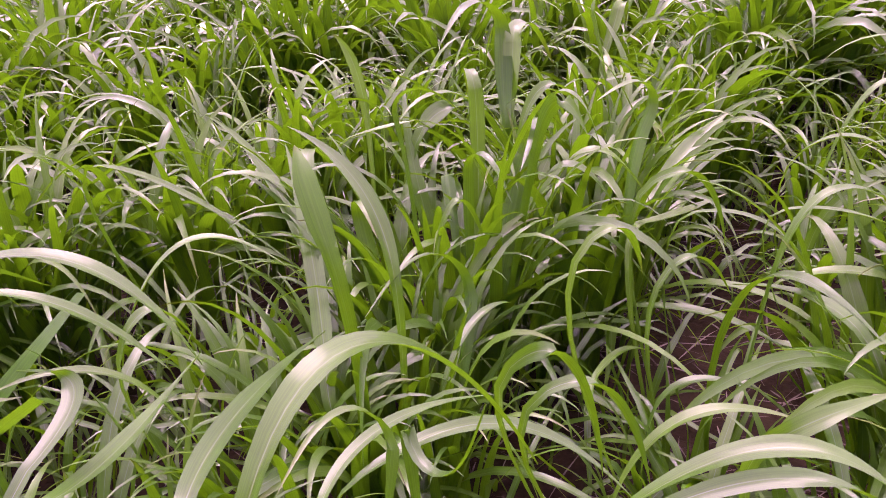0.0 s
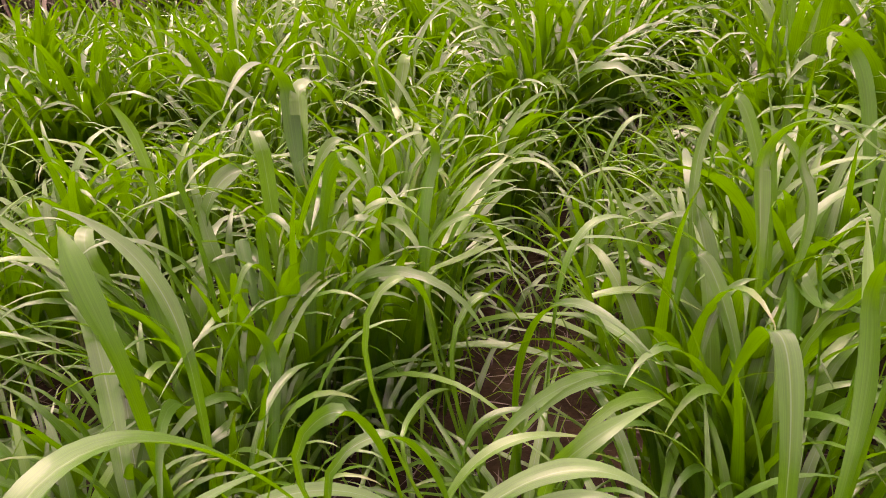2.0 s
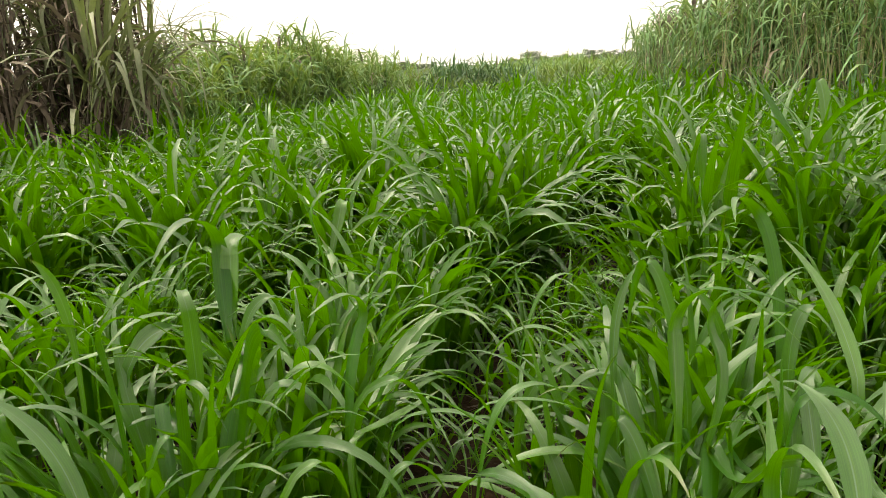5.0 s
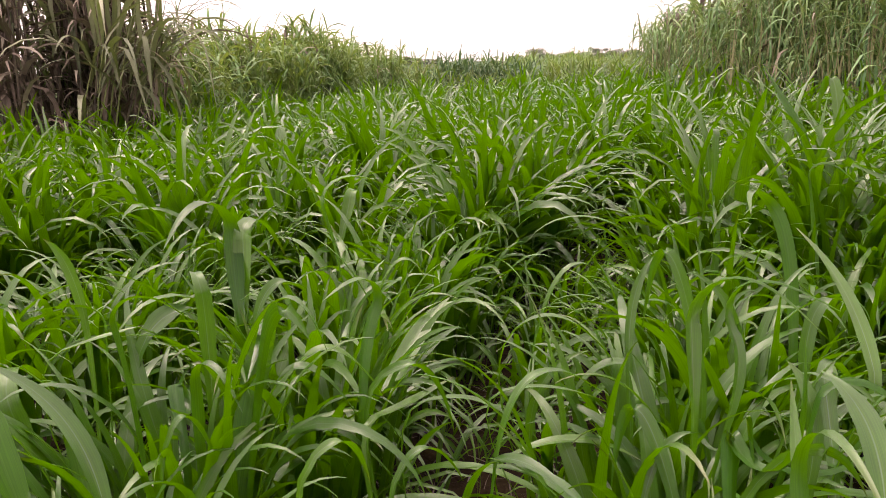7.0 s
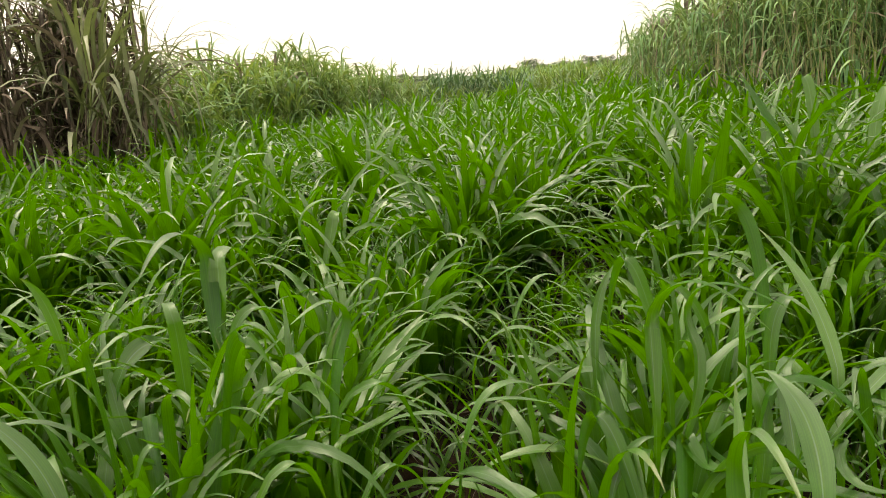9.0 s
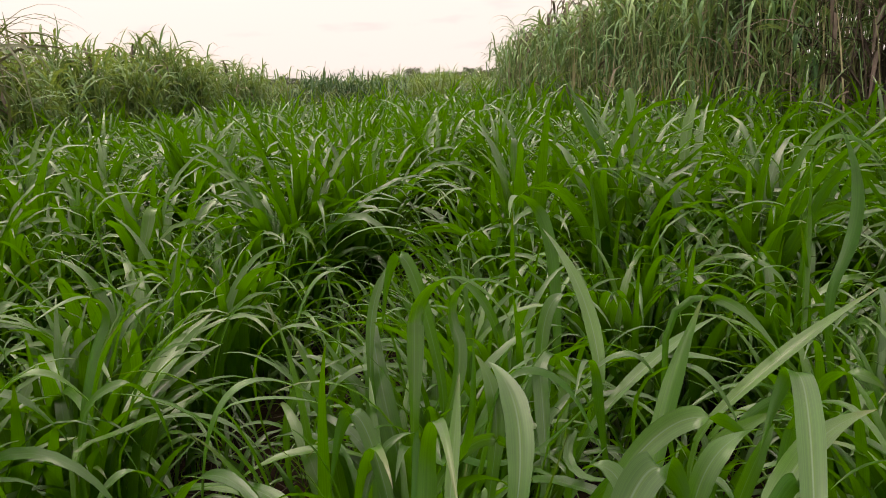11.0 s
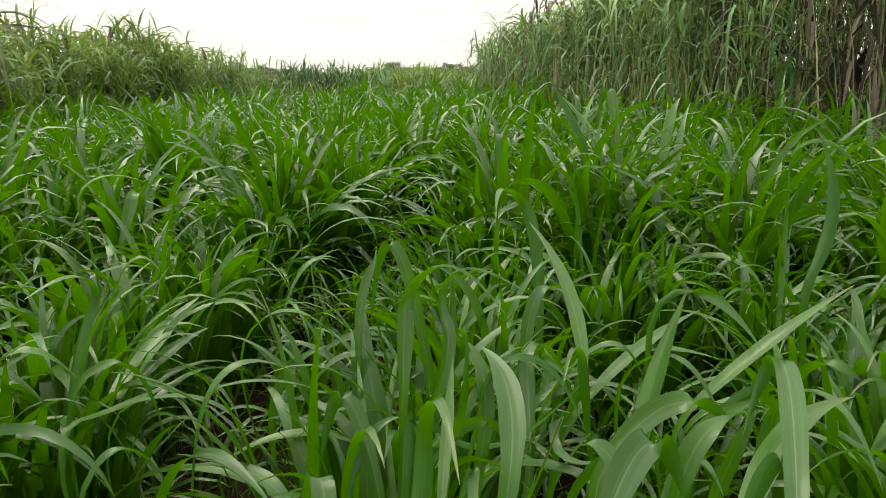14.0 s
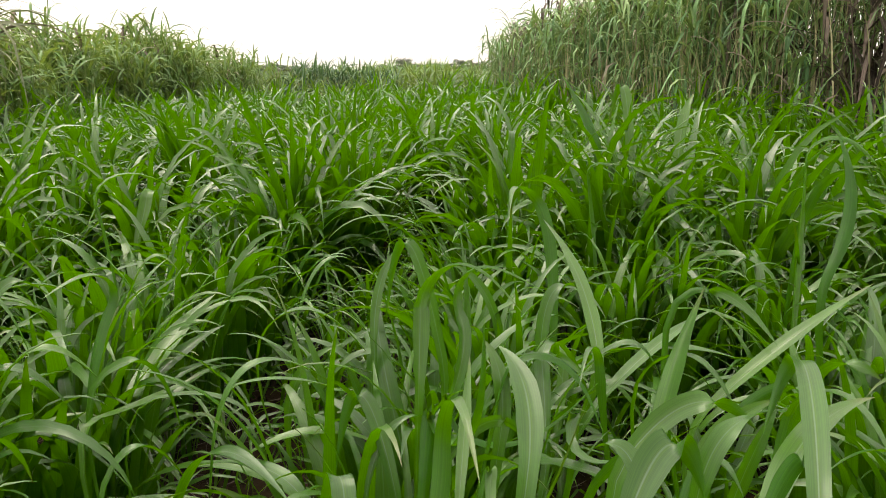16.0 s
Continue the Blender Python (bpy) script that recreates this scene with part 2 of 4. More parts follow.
def mesh_from(name, verts, faces, uvs=None, smooth=True):
    me = bpy.data.meshes.new(name)
    verts, faces = np.asarray(verts, np.float32), np.asarray(faces, np.int32)
    k = faces.shape[1]
    me.vertices.add(len(verts))
    me.vertices.foreach_set("co", verts.ravel())
    me.loops.add(faces.size)
    me.loops.foreach_set("vertex_index", faces.ravel())
    me.polygons.add(len(faces))
    me.polygons.foreach_set("loop_start", np.arange(0, faces.size, k, dtype=np.int32))
    me.polygons.foreach_set("use_smooth", np.full(len(faces), smooth))
    if uvs is not None:
        layer = me.uv_layers.new(name="UVMap")
        layer.data.foreach_set("uv", np.asarray(uvs, np.float32)[faces.ravel()].ravel())
    me.update(calc_edges=True)
    return me


def profile(s, taper=0.6):
    """Width of a strap leaf along its length, 0 to 1: a sheath, a long belly, a drawn-out point."""
    return np.clip(np.minimum(0.34 + 1.7 * s, 1.0), 0, 1) * np.clip((1 - s) / taper, 0, 1) ** 0.85 + 0.012


def stations(steps):
    """Shares of a blade's length, closer together towards the tip, where it bends most."""
    return 1 - (1 - np.linspace(0, 1, steps)) ** 1.4


def ribbon(path, side, up, width, fold=0.22, across=3, taper=0.6, two_faced=False, s=None):
    """Blades from centre lines: path (N, S, 3), side and up (N, S, 3), width (N,). Two-faced blades have a thickness: an upper and a lower skin."""
    count, steps = path.shape[:2]
    s = np.linspace(0, 1, steps) if s is None else s
    half = 0.5 * width[:, None] * profile(s, taper)[None, :]
    offsets = np.linspace(-1, 1, across)
    a = (np.arange(steps - 1)[:, None] * across + np.arange(across - 1)[None, :]).ravel()
    quad = np.stack([a, a + 1, a + across + 1, a + across], 1)
    faces = (np.arange(count)[:, None, None] * steps * across + quad[None]).reshape(-1, 4)
    v = np.broadcast_to(s[None, :, None], (count, steps, across))
    skins = []
    for below in (0, 1) if two_faced else (0,):
        verts = np.stack([path + side * (half * o)[..., None] + up * (half * fold * (abs(o) - 0.5) - below * 0.0012 * (1 - abs(o)))[..., None] for o in offsets], 2)
        u = np.broadcast_to((0.5 + 0.5 * offsets + 2 * below)[None, None, :], (count, steps, across))
        skins.append((verts.reshape(-1, 3), faces[:, ::-1] if below else faces, np.stack([u, v], -1).reshape(-1, 2)))
    return joined(skins)


def joined(pieces):
    """One set of vertices, faces and map out of several."""
    shift, faces = 0, []
    for verts, quads, uv in pieces:
        faces.append(quads + shift)
        shift += len(verts)
    return np.concatenate([p[0] for p in pieces]), np.concatenate(faces), np.concatenate([p[2] for p in pieces])


def arcs(root, heading, rise, length, droop, sway, twist, steps, bend=1.9, reach=1.0):
    """Centre lines that start at an angle of rise (radians) and sag by droop on the way; with side and up vectors."""
    count = len(root)
    s = stations(steps)[None, :]
    e = rise[:, None] - droop[:, None] * np.clip(s / reach, 0, 1) ** np.reshape(bend, (-1, 1))
    h = heading[:, None] + sway[:, None] * s
    d = np.stack([np.cos(e) * np.cos(h), np.cos(e) * np.sin(h), np.sin(e)], -1)
    path = np.zeros((count, steps, 3))
    path[:, 1:] = np.cumsum(0.5 * (d[:, 1:] + d[:, :-1]) * np.diff(s)[..., None], 1) * length[:, None, None]
    path += root[:, None, :]
    flat = np.stack([-np.sin(h), np.cos(h), 0 * h], -1)
    up = np.cross(d, flat)
    w = (twist[:, None] * (0.15 + s))[..., None]
    return path, flat * np.cos(w) + up * np.sin(w), up * np.cos(w) - flat * np.sin(w)


def blades(root, heading, rise, length, width, droop, steps=7, wild=0.5, across=3, bend=1.9, reach=1.0, two_faced=False, taper=0.6):
    n = len(root)
    path, side, up = arcs(root, heading, rise, length, droop, rng.normal(0, 0.3 * wild, n), rng.normal(0, 0.9 * wild, n), steps, bend, reach)
    if root[:, 2].min() > 0.01:
        path[..., 2] = np.maximum(path[..., 2], 0.015)  # blades rest on the ground
    return ribbon(path, side, up, width, across=across, two_faced=two_faced, taper=taper, s=stations(steps))


def tubes(base, top, r0, r1, sides=5, steps=4, bow=0.05):
    """Upright canes from base to top (N, 3), with joints that swell a little."""
    n = len(base)
    s = np.linspace(0, 1, steps)
    lean = rng.normal(0, bow, (n, 3)) * [1, 1, 0]
    path = base[:, None] + (top - base)[:, None] * s[None, :, None] + lean[:, None] * (4 * s * (1 - s))[None, :, None]
    ang = np.arange(sides) * 2 * np.pi / sides
    ring = np.stack([np.cos(ang), np.sin(ang), 0 * ang], -1)
    radius = r0[:, None] + (r1 - r0)[:, None] * s[None]
    verts = (path[:, :, None] + ring[None, None] * radius[..., None, None]).reshape(-1, 3)
    k = np.arange(sides)
    quad = np.concatenate([np.stack([i * sides + k, i * sides + (k + 1) % sides, (i + 1) * sides + (k + 1) % sides, (i + 1) * sides + k], 1) for i in range(steps - 1)])
    faces = (np.arange(n)[:, None, None] * sides * steps + quad[None]).reshape(-1, 4)
    uv = np.tile(np.stack([np.tile(k / sides, steps), np.repeat(s, sides)], 1), (n, 1))
    return verts, faces, uv


def part(name, me, material, parent=None, label=""):
    """Links a mesh as one object, under its thing where one is given."""
    if not me.materials:
        me.materials.append(material)
    ob = new(name, me)
    ob.parent = parent
    return tagged(ob, label)


# ---- ground ----
def height_at(x, y):
    return 0.035 * np.sin(2.1 * x + 0.6 * y) * np.sin(1.7 * y - 0.5 * x) + 0.012 * np.sin(9 * x + 3 * y) * np.sin(8 * y - 4 * x)


steps_out = np.concatenate([np.linspace(-6, 12, 150), 12 * 1.35 ** np.arange(1, 18)])
grid_x = np.concatenate([-(6 * 1.4 ** np.arange(17, 0, -1)), steps_out])
grid_y = np.concatenate([-(6 * 1.4 ** np.arange(17, 0, -1)), steps_out])
gx, gy = np.meshgrid(grid_x, grid_y)
fall = np.clip(1.5 - np.hypot(gx - 3, gy - 3) / 12, 0, 1)
gz = height_at(gx, gy) * fall
nx, ny = len(grid_x), len(grid_y)
idx = (np.arange(ny - 1)[:, None] * nx + np.arange(nx - 1)[None]).ravel()
ground = part("ground", mesh_from("ground", np.stack([gx, gy, gz], -1).reshape(-1, 3), np.stack([idx, idx + 1, idx + nx + 1, idx + nx], 1)), soil)
tagged(ground, "bare damp brown soil between the grass rows", "soil", kind="structure")

# dry straw bits on the soil
n = 5000
px, py = rng.uniform(-1.6, 3.6, n), rng.uniform(0.2, 5.0, n)
root = np.stack([px, py, height_at(px, py) + 0.012], -1)
v, f, uv = blades(root, rng.uniform(0, 6.28, n), rng.uniform(0.0, 0.25, n), rng.uniform(0.04, 0.22, n), rng.uniform(0.002, 0.007, n), rng.uniform(0, 0.4, n), 4, 0.6)
tagged(part("straw_litter", mesh_from("straw_litter", v, f, uv), leaf_shade_thatch), "dry brown straw bits scattered on damp soil", "straw", kind="stuff")


# ---- the field of young fodder grass ----
ROW_WAY = Vector((0.457, 0.89, 0))
ROW_SIDE = Vector((0.89, -0.457, 0))
ROW_GAP, CLUMP_GAP, ROW_FIRST = 1.10, 0.34, -0.61


def bare_patch(p):
    """The open soil between the two nearest rows."""
    return abs(p.dot(ROW_SIDE) + 0.12) < 0.22 and 1.4 < p.dot(ROW_WAY) < 1.85


def clump_places(reach):
    """Clump feet along the planted rows, shaken a little."""
    shake = random.Random(3)
    spots = []
    for k in range(-120, 140):
        for j in range(-20, 120):
            p = ROW_SIDE * (ROW_FIRST + 0.5 * ROW_GAP * k) + ROW_WAY * (CLUMP_GAP * j)
            if k % 2 and (shake.random() < 0.35 or bare_patch(p)):
                continue
            loose = 0.07 if p.length < 4 else 0.2
            p += Vector((shake.gauss(0, loose), shake.gauss(0, loose), 0))
            if p.y > -0.6 and p.length < reach and abs(math.atan2(p.x - 0.4, p.y + 0.9) - 0.25) < 0.95:
                spots.append((p, k % 2))
    return spots


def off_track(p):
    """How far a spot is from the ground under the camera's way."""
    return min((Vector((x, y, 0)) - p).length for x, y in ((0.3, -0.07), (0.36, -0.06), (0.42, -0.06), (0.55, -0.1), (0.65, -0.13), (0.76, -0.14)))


def behind_stand(p):
    """Ground that the tall stands take up."""
    return (p.x > 6.5 and p.y < 13.6) or (p.x < -1.4 and p.y > 7.8) or (8 < p.y < 18.4 and p.x < -1.7 + 0.36 * (p.y - 8))


NEAR = 3.6
spots = clump_places(33)
# stray clumps between the rows
spots += [(Vector((x, y, 0)), 1) for x, y in ((2.05, 1.78), (2.42, 1.6), (2.62, 2.0), (2.0, 1.45), (-0.25, 1.75), (2.72, 2.92), (2.5, 2.62), (3.0, 3.2), (2.95, 2.75), (1.55, 4.8), (1.72, 4.5), (1.1, 3.55), (3.4, 3.0))]
spots += [(Vector((x, y, 0)), 0) for x, y in ((2.42, 2.42), (2.2, 2.02), (2.68, 2.25))]
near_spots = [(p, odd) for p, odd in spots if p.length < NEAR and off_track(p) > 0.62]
far_spots = [p for p, odd in spots if p.length >= NEAR and not behind_stand(p)]

# a stock of blade shapes that the near clumps share
def stock(count, rise, length, width, droop, bend, steps):
    """Blade meshes within the given ranges of rise and droop (degrees), length, width and of how late they bend."""
    made = []
    for i in range(count):
        v, f, uv = blades(np.zeros((1, 3)), np.zeros(1), np.radians([rng.uniform(*rise)]), np.array([rng.uniform(*length)]), np.array([rng.uniform(*width)]), np.radians([rng.uniform(*droop)]), steps, 0.55, 3, rng.uniform(*bend), 1.0, True, 0.5)
        made.append(mesh_from("leaf", v, f, uv))
    return made


STOCK = stock(16, (70, 84), (0.62, 0.95), (0.036, 0.062), (105, 160), (2.2, 3.6), 15) + stock(8, (48, 64), (0.6, 0.9), (0.026, 0.042), (95, 140), (1.3, 2.0), 14)
ARCHING = stock(10, (58, 74), (0.65, 0.95), (0.024, 0.044), (115, 150), (1.5, 2.4), 15)
UPRIGHT = stock(18, (70, 86), (0.72, 1.0), (0.03, 0.055), (15, 140), (3.2, 5.5), 15)
SHEAF = stock(10, (72, 88), (0.74, 0.98), (0.03, 0.048), (5, 110), (3.5, 6.0), 14)
stem_v, stem_f, stem_uv = tubes(np.zeros((1, 3)), np.array([[0, 0, 1.0]]), np.array([0.011]), np.array([0.006]), 6, 5, 0.02)
STEM = mesh_from("stem", stem_v, stem_f, stem_uv)

clumps = []
pick = random.Random(11)
for p, odd in near_spots:
    foot = Vector((p.x, p.y, float(height_at(p.x, p.y)) - 0.01))
    clump = new("grass_clump")
    clump.location = foot
    tagged(clump, "leafy green fodder grass clump growing from damp soil", "grass", "clumps in the planted rows")
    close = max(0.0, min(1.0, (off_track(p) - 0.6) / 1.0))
    path_way = math.atan2(-0.1 - p.y, 0.5 - p.x)  # leaves lean out to the light of the open path
    tall = pick.uniform(0.85, 1.02) * (0.62 + 0.38 * close) * (0.66 if odd else 1.0)
    for i in range(4 if odd else 5):
        a, r = pick.uniform(0, 6.28), 0.14 * math.sqrt(pick.random())
        lean = pick.uniform(3, 14)
        tilt = Matrix.Rotation(a, 4, "Z") @ Matrix.Rotation(radians(lean), 4, "Y")
        high = pick.uniform(0.16, 0.3) * tall
        stem = part("stem", STEM, cane_green, clump)
        stem.matrix_local = Matrix.Translation((r * math.cos(a), r * math.sin(a), 0)) @ tilt @ Matrix.Diagonal((1, 1, high, 1))
        for j in range(5):
            z = high * (0.35 + 0.65 * j / 4)
            at = Vector((r * math.cos(a), r * math.sin(a), 0)) + tilt.to_3x3() @ Vector((0, 0, z))
            turn = pick.gauss(path_way, 0.8) if pick.random() < 0.4 else a + (pick.gauss(0, 0.9) if j < 3 else pick.uniform(0, 6.28))
            size = pick.uniform(0.72, 1.0) * tall
            leaf = part("leaf", STOCK[pick.randrange(len(STOCK))], leaf_one, clump)
            leaf.matrix_local = Matrix.Translation(at) @ Matrix.Rotation(turn, 4, "Z") @ Matrix.Rotation(radians(pick.gauss(0, 8)), 4, "X") @ Matrix.Scale(size, 4)
    # long outer blades that arch over the gap between the rows
    for i in range(3 if odd else 6):
        a = pick.uniform(0, 6.28)
        leaf = part("leaf", ARCHING[pick.randrange(len(ARCHING))], leaf_one, clump)
        leaf.matrix_local = Matrix.Translation((0.12 * math.cos(a), 0.12 * math.sin(a), pick.uniform(0.05, 0.3))) @ Matrix.Rotation(a + pick.gauss(0, 0.4), 4, "Z") @ Matrix.Scale(tall * pick.uniform(0.8, 1.1), 4)
    # upright inner blades, packed close, straight from the foot
    for i in range(2 if odd else 36):
        a, r = pick.uniform(0, 6.28), 0.2 * math.sqrt(pick.random())
        leaf = part("leaf", UPRIGHT[pick.randrange(len(UPRIGHT))], leaf_one, clump)
        leaf.matrix_local = Matrix.Translation((r * math.cos(a), r * math.sin(a), 0.02)) @ Matrix.Rotation(pick.gauss(path_way, 0.8) if i % 4 == 0 else a + pick.gauss(0, 0.6), 4, "Z") @ Matrix.Scale(tall * pick.uniform(0.75, 1.05), 4)
    if (p - Vector((0.2, 1.4, 0))).length < 0.5:
        # the fullest clumps hold a sheaf of straight green blades
        for i in range(26):
            a, r = 1.7 * i + pick.gauss(0, 0.4), 0.16 * math.sqrt(pick.random())
            leaf = part("leaf", SHEAF[pick.randrange(len(SHEAF))], leaf_one, clump)
            leaf.matrix_local = Matrix.Translation((r * math.cos(1.7 * i), r * math.sin(1.7 * i), 0.02)) @ Matrix.Rotation(a, 4, "Z") @ Matrix.Rotation(radians(pick.gauss(0, 7)), 4, "X") @ Matrix.Scale(tall * pick.uniform(0.8, 1.08), 4)
    clumps.append(clump)


def blade(root, mid, tip, width, over=0.0, turned=False, away=False):
    """A large blade of its own, bent through mid, under the clump whose foot is nearest to its root."""
    p0, p1, p2 = Vector(root), Vector(mid), Vector(tip)
    bend = 2 * p1 - 0.5 * (p0 + p2)
    wave = random.Random(len(bpy.data.objects))
    if over == 0 and (p2 - bend).z > 0.65 * (p2 - bend).length:
        over = wave.uniform(0.25, 0.45)
    over = max(over, 0.0)
    if over:
        # the fold at the crest takes up its own height
        p2 = p2 - (p2 - bend).normalized() * 0.35 * over
    owner = min(clumps, key=lambda c: (c.location.xy - p0.xy).length)
    s = np.linspace(0, 1, 20)[:, None]
    a, b, c = np.array(p0), np.array(bend), np.array(p2)
    path = (1 - s) ** 2 * a + 2 * s * (1 - s) * b + s ** 2 * c
    # a sheath below the root, drawn back towards the clump's foot
    d0 = (b - a) / np.linalg.norm(b - a)
    foot = np.array(owner.location)
    drop = np.array([0.35 * (foot[0] - a[0]), 0.35 * (foot[1] - a[1]), -0.65 * max(a[2], 0.05)])
    q = np.linspace(0, 1, 7)[:-1, None]
    start, turn = a + drop, a - d0 * 0.12
    below = (1 - q) ** 2 * start + 2 * q * (1 - q) * turn + q ** 2 * a
    path = np.concatenate([below, path])
    if over:
        # the end of the blade folds over at the crest and hangs away behind it
        d2 = (c - b) / np.linalg.norm(c - b)
        around_z = wave.gauss(1.5, 0.3) if away else wave.gauss(-1.6, 0.6) if wave.random() < 0.85 else wave.uniform(0, 6.28)
        flow = np.array([math.cos(around_z), math.sin(around_z), 0.0])
        ang = (1 - (1 - np.linspace(0.06, 1, 12)[:, None]) ** 2.2) * 2.5
        turn_way = d2 * np.cos(ang) + (flow - d2 * (flow @ d2)) * np.sin(ang)
        path = np.concatenate([path, c + np.cumsum(turn_way, 0) * over / 12])
    way = np.gradient(path, axis=0)
    way /= np.linalg.norm(way, axis=1)[:, None]
    across = np.cross(c - a, (0, 0, 1.0))
    flat = np.linalg.norm((c - a)[:2])
    if over:
        across = np.cross(flow, (0, 0, 1.0)) + 1e-3
    elif flat < 0.18:
        across = np.array([1.0, -0.3, 0.0]) * 0.18 + across * 0.5
    across /= np.linalg.norm(across)
    side = across - way * (way @ across)[:, None]
    side /= np.linalg.norm(side, axis=1)[:, None]
    up = np.cross(side, way)
    roll = wave.gauss(0, 0.22) * np.linspace(-0.6, 1, len(path))[:, None] + 0.12 * np.sin(np.linspace(0, wave.uniform(5, 9), len(path)))[:, None]
    side, up = side * np.cos(roll) + up * np.sin(roll), up * np.cos(roll) - side * np.sin(roll)
    if (up[len(up) // 2:, 2].sum() < 0) != turned:
        side, up = -side, -up
    v, f, uv = ribbon(path[None], side[None], up[None], np.array([width * (1.3 if width == 0.044 else 1.0)]), 0.25, 5, 0.35, True)
    ob = part("leaf", mesh_from("leaf", v - foot, f, uv), leaf_one, owner)
    return ob


blade((0.14, 0.20, 0.99), (0.20, 0.31, 1.02), (0.28, 0.47, 0.78), 0.023)
blade((-0.07, 0.44, 0.74), (-0.11, 0.67, 0.68), (-0.11, 0.98, 0.59), 0.033)
blade((-0.10, 1.32, 0.29), (-0.16, 1.47, 0.46), (-0.21, 1.55, 0.64), 0.042, 0.22)
blade((-0.22, 1.27, 0.32), (-0.29, 1.49, 0.53), (-0.35, 1.56, 0.75), 0.044, away=True)
blade((-0.31, 1.48, 0.44), (-0.48, 1.67, 0.64), (-0.62, 1.69, 0.78), 0.039)
blade((0.08, 1.70, 0.53), (0.08, 1.72, 0.75), (0.07, 1.73, 0.90), 0.039, 0.22, away=True)
blade((0.09, 1.41, 0.51), (0.09, 1.45, 0.66), (0.09, 1.47, 0.79), 0.028, 0.22)
blade((0.12, 1.99, 0.52), (0.14, 2.08, 0.79), (0.14, 2.14, 0.97), 0.044, away=True)
blade((0.16, 1.42, 0.67), (0.28, 1.37, 0.90), (0.37, 1.32, 0.80), 0.029)
blade((0.50, 1.64, 0.53), (0.61, 1.82, 0.62), (0.73, 1.94, 0.69), 0.044)
blade((0.50, 1.64, 0.52), (0.62, 1.82, 0.57), (0.75, 1.93, 0.60), 0.043)
blade((0.30, 1.48, 0.71), (0.39, 1.48, 0.74), (0.49, 1.47, 0.62), 0.032)
blade((0.11, 1.04, 0.52), (0.15, 1.12, 0.55), (0.20, 1.16, 0.55), 0.017)
blade((0.24, 0.65, 0.76), (0.31, 0.62, 0.79), (0.35, 0.62, 0.63), 0.021)
blade((0.28, 0.70, 0.69), (0.36, 0.69, 0.70), (0.41, 0.65, 0.59), 0.020)
blade((0.36, 1.06, 0.46), (0.43, 1.21, 0.42), (0.50, 1.25, 0.37), 0.016)
blade((0.04, 0.65, 0.58), (0.22, 0.78, 0.57), (0.40, 0.73, 0.49), 0.025)
blade((0.03, 0.53, 0.65), (0.08, 0.66, 0.66), (0.20, 0.78, 0.62), 0.019)
blade((0.12, 0.50, 0.69), (0.12, 0.53, 0.74), (0.11, 0.58, 0.79), 0.017, 0.22)
blade((0.14, 0.54, 0.65), (0.13, 0.57, 0.73), (0.12, 0.60, 0.80), 0.018, 0.22)
blade((-0.52, 0.71, 0.85), (-0.34, 0.74, 0.84), (-0.20, 0.73, 0.69), 0.034)
blade((-0.15, 0.37, 0.80), (-0.18, 0.52, 0.74), (-0.20, 0.73, 0.71), 0.028)
blade((-0.45, 0.64, 0.85), (-0.34, 0.68, 0.81), (-0.23, 0.70, 0.70), 0.021)
blade((-0.39, 0.83, 0.66), (-0.34, 0.86, 0.70), (-0.30, 0.89, 0.62), 0.023)
blade((-0.56, 1.08, 0.53), (-0.48, 1.27, 0.63), (-0.25, 1.26, 0.54), 0.023)
blade((-0.74, 1.37, 0.76), (-0.60, 1.47, 0.65), (-0.34, 1.47, 0.45), 0.025)
blade((0.62, 1.17, 0.56), (0.70, 1.13, 0.63), (0.79, 0.95, 0.60), 0.032)
blade((0.45, 1.36, 0.43), (0.63, 1.30, 0.44), (0.77, 1.18, 0.40), 0.029)
blade((0.37, 0.49, 0.72), (0.50, 0.50, 0.79), (0.59, 0.45, 0.78), 0.026)
blade((0.53, 0.66, 0.64), (0.58, 0.64, 0.71), (0.69, 0.69, 0.72), 0.025)
blade((0.39, 0.78, 0.48), (0.49, 0.81, 0.58), (0.64, 0.81, 0.57), 0.024)
blade((0.45, 1.00, 0.39), (0.52, 1.04, 0.47), (0.66, 1.01, 0.46), 0.019)
blade((0.87, 1.62, 0.40), (0.91, 1.61, 0.56), (1.03, 1.62, 0.62), 0.026)
blade((0.40, 0.46, 0.75), (0.50, 0.46, 0.79), (0.57, 0.43, 0.79), 0.019)
blade((-0.20, 0.40, 0.80), (-0.21, 0.50, 0.82), (-0.27, 0.50, 0.84), 0.024)
blade((-0.30, 0.77, 0.58), (-0.37, 0.72, 0.68), (-0.46, 0.63, 0.70), 0.020)
blade((1.21, 1.39, 0.64), (1.15, 1.46, 0.91), (1.09, 1.45, 0.72), 0.03)
blade((0.91, 1.70, 0.63), (0.99, 1.71, 0.81), (1.10, 1.73, 0.79), 0.018)
blade((2.20, 2.32, 0.54), (2.23, 2.42, 0.74), (2.23, 2.48, 0.96), 0.041, 0.22, turned=True)
blade((2.12, 2.94, 0.80), (2.12, 2.95, 0.94), (2.14, 2.98, 1.07), 0.032, 0.22, away=True)
blade((2.93, 3.20, 0.88), (2.96, 3.34, 1.21), (2.88, 3.34, 1.00), 0.044)
blade((2.68, 3.12, 0.94), (2.67, 3.29, 1.12), (2.65, 3.47, 1.29), 0.044, -1, turned=True)
blade((0.67, 1.18, 0.58), (0.75, 1.20, 0.76), (0.91, 1.24, 0.69), 0.021)
blade((0.95, 1.53, 0.54), (1.08, 1.53, 0.62), (1.20, 1.46, 0.50), 0.037)
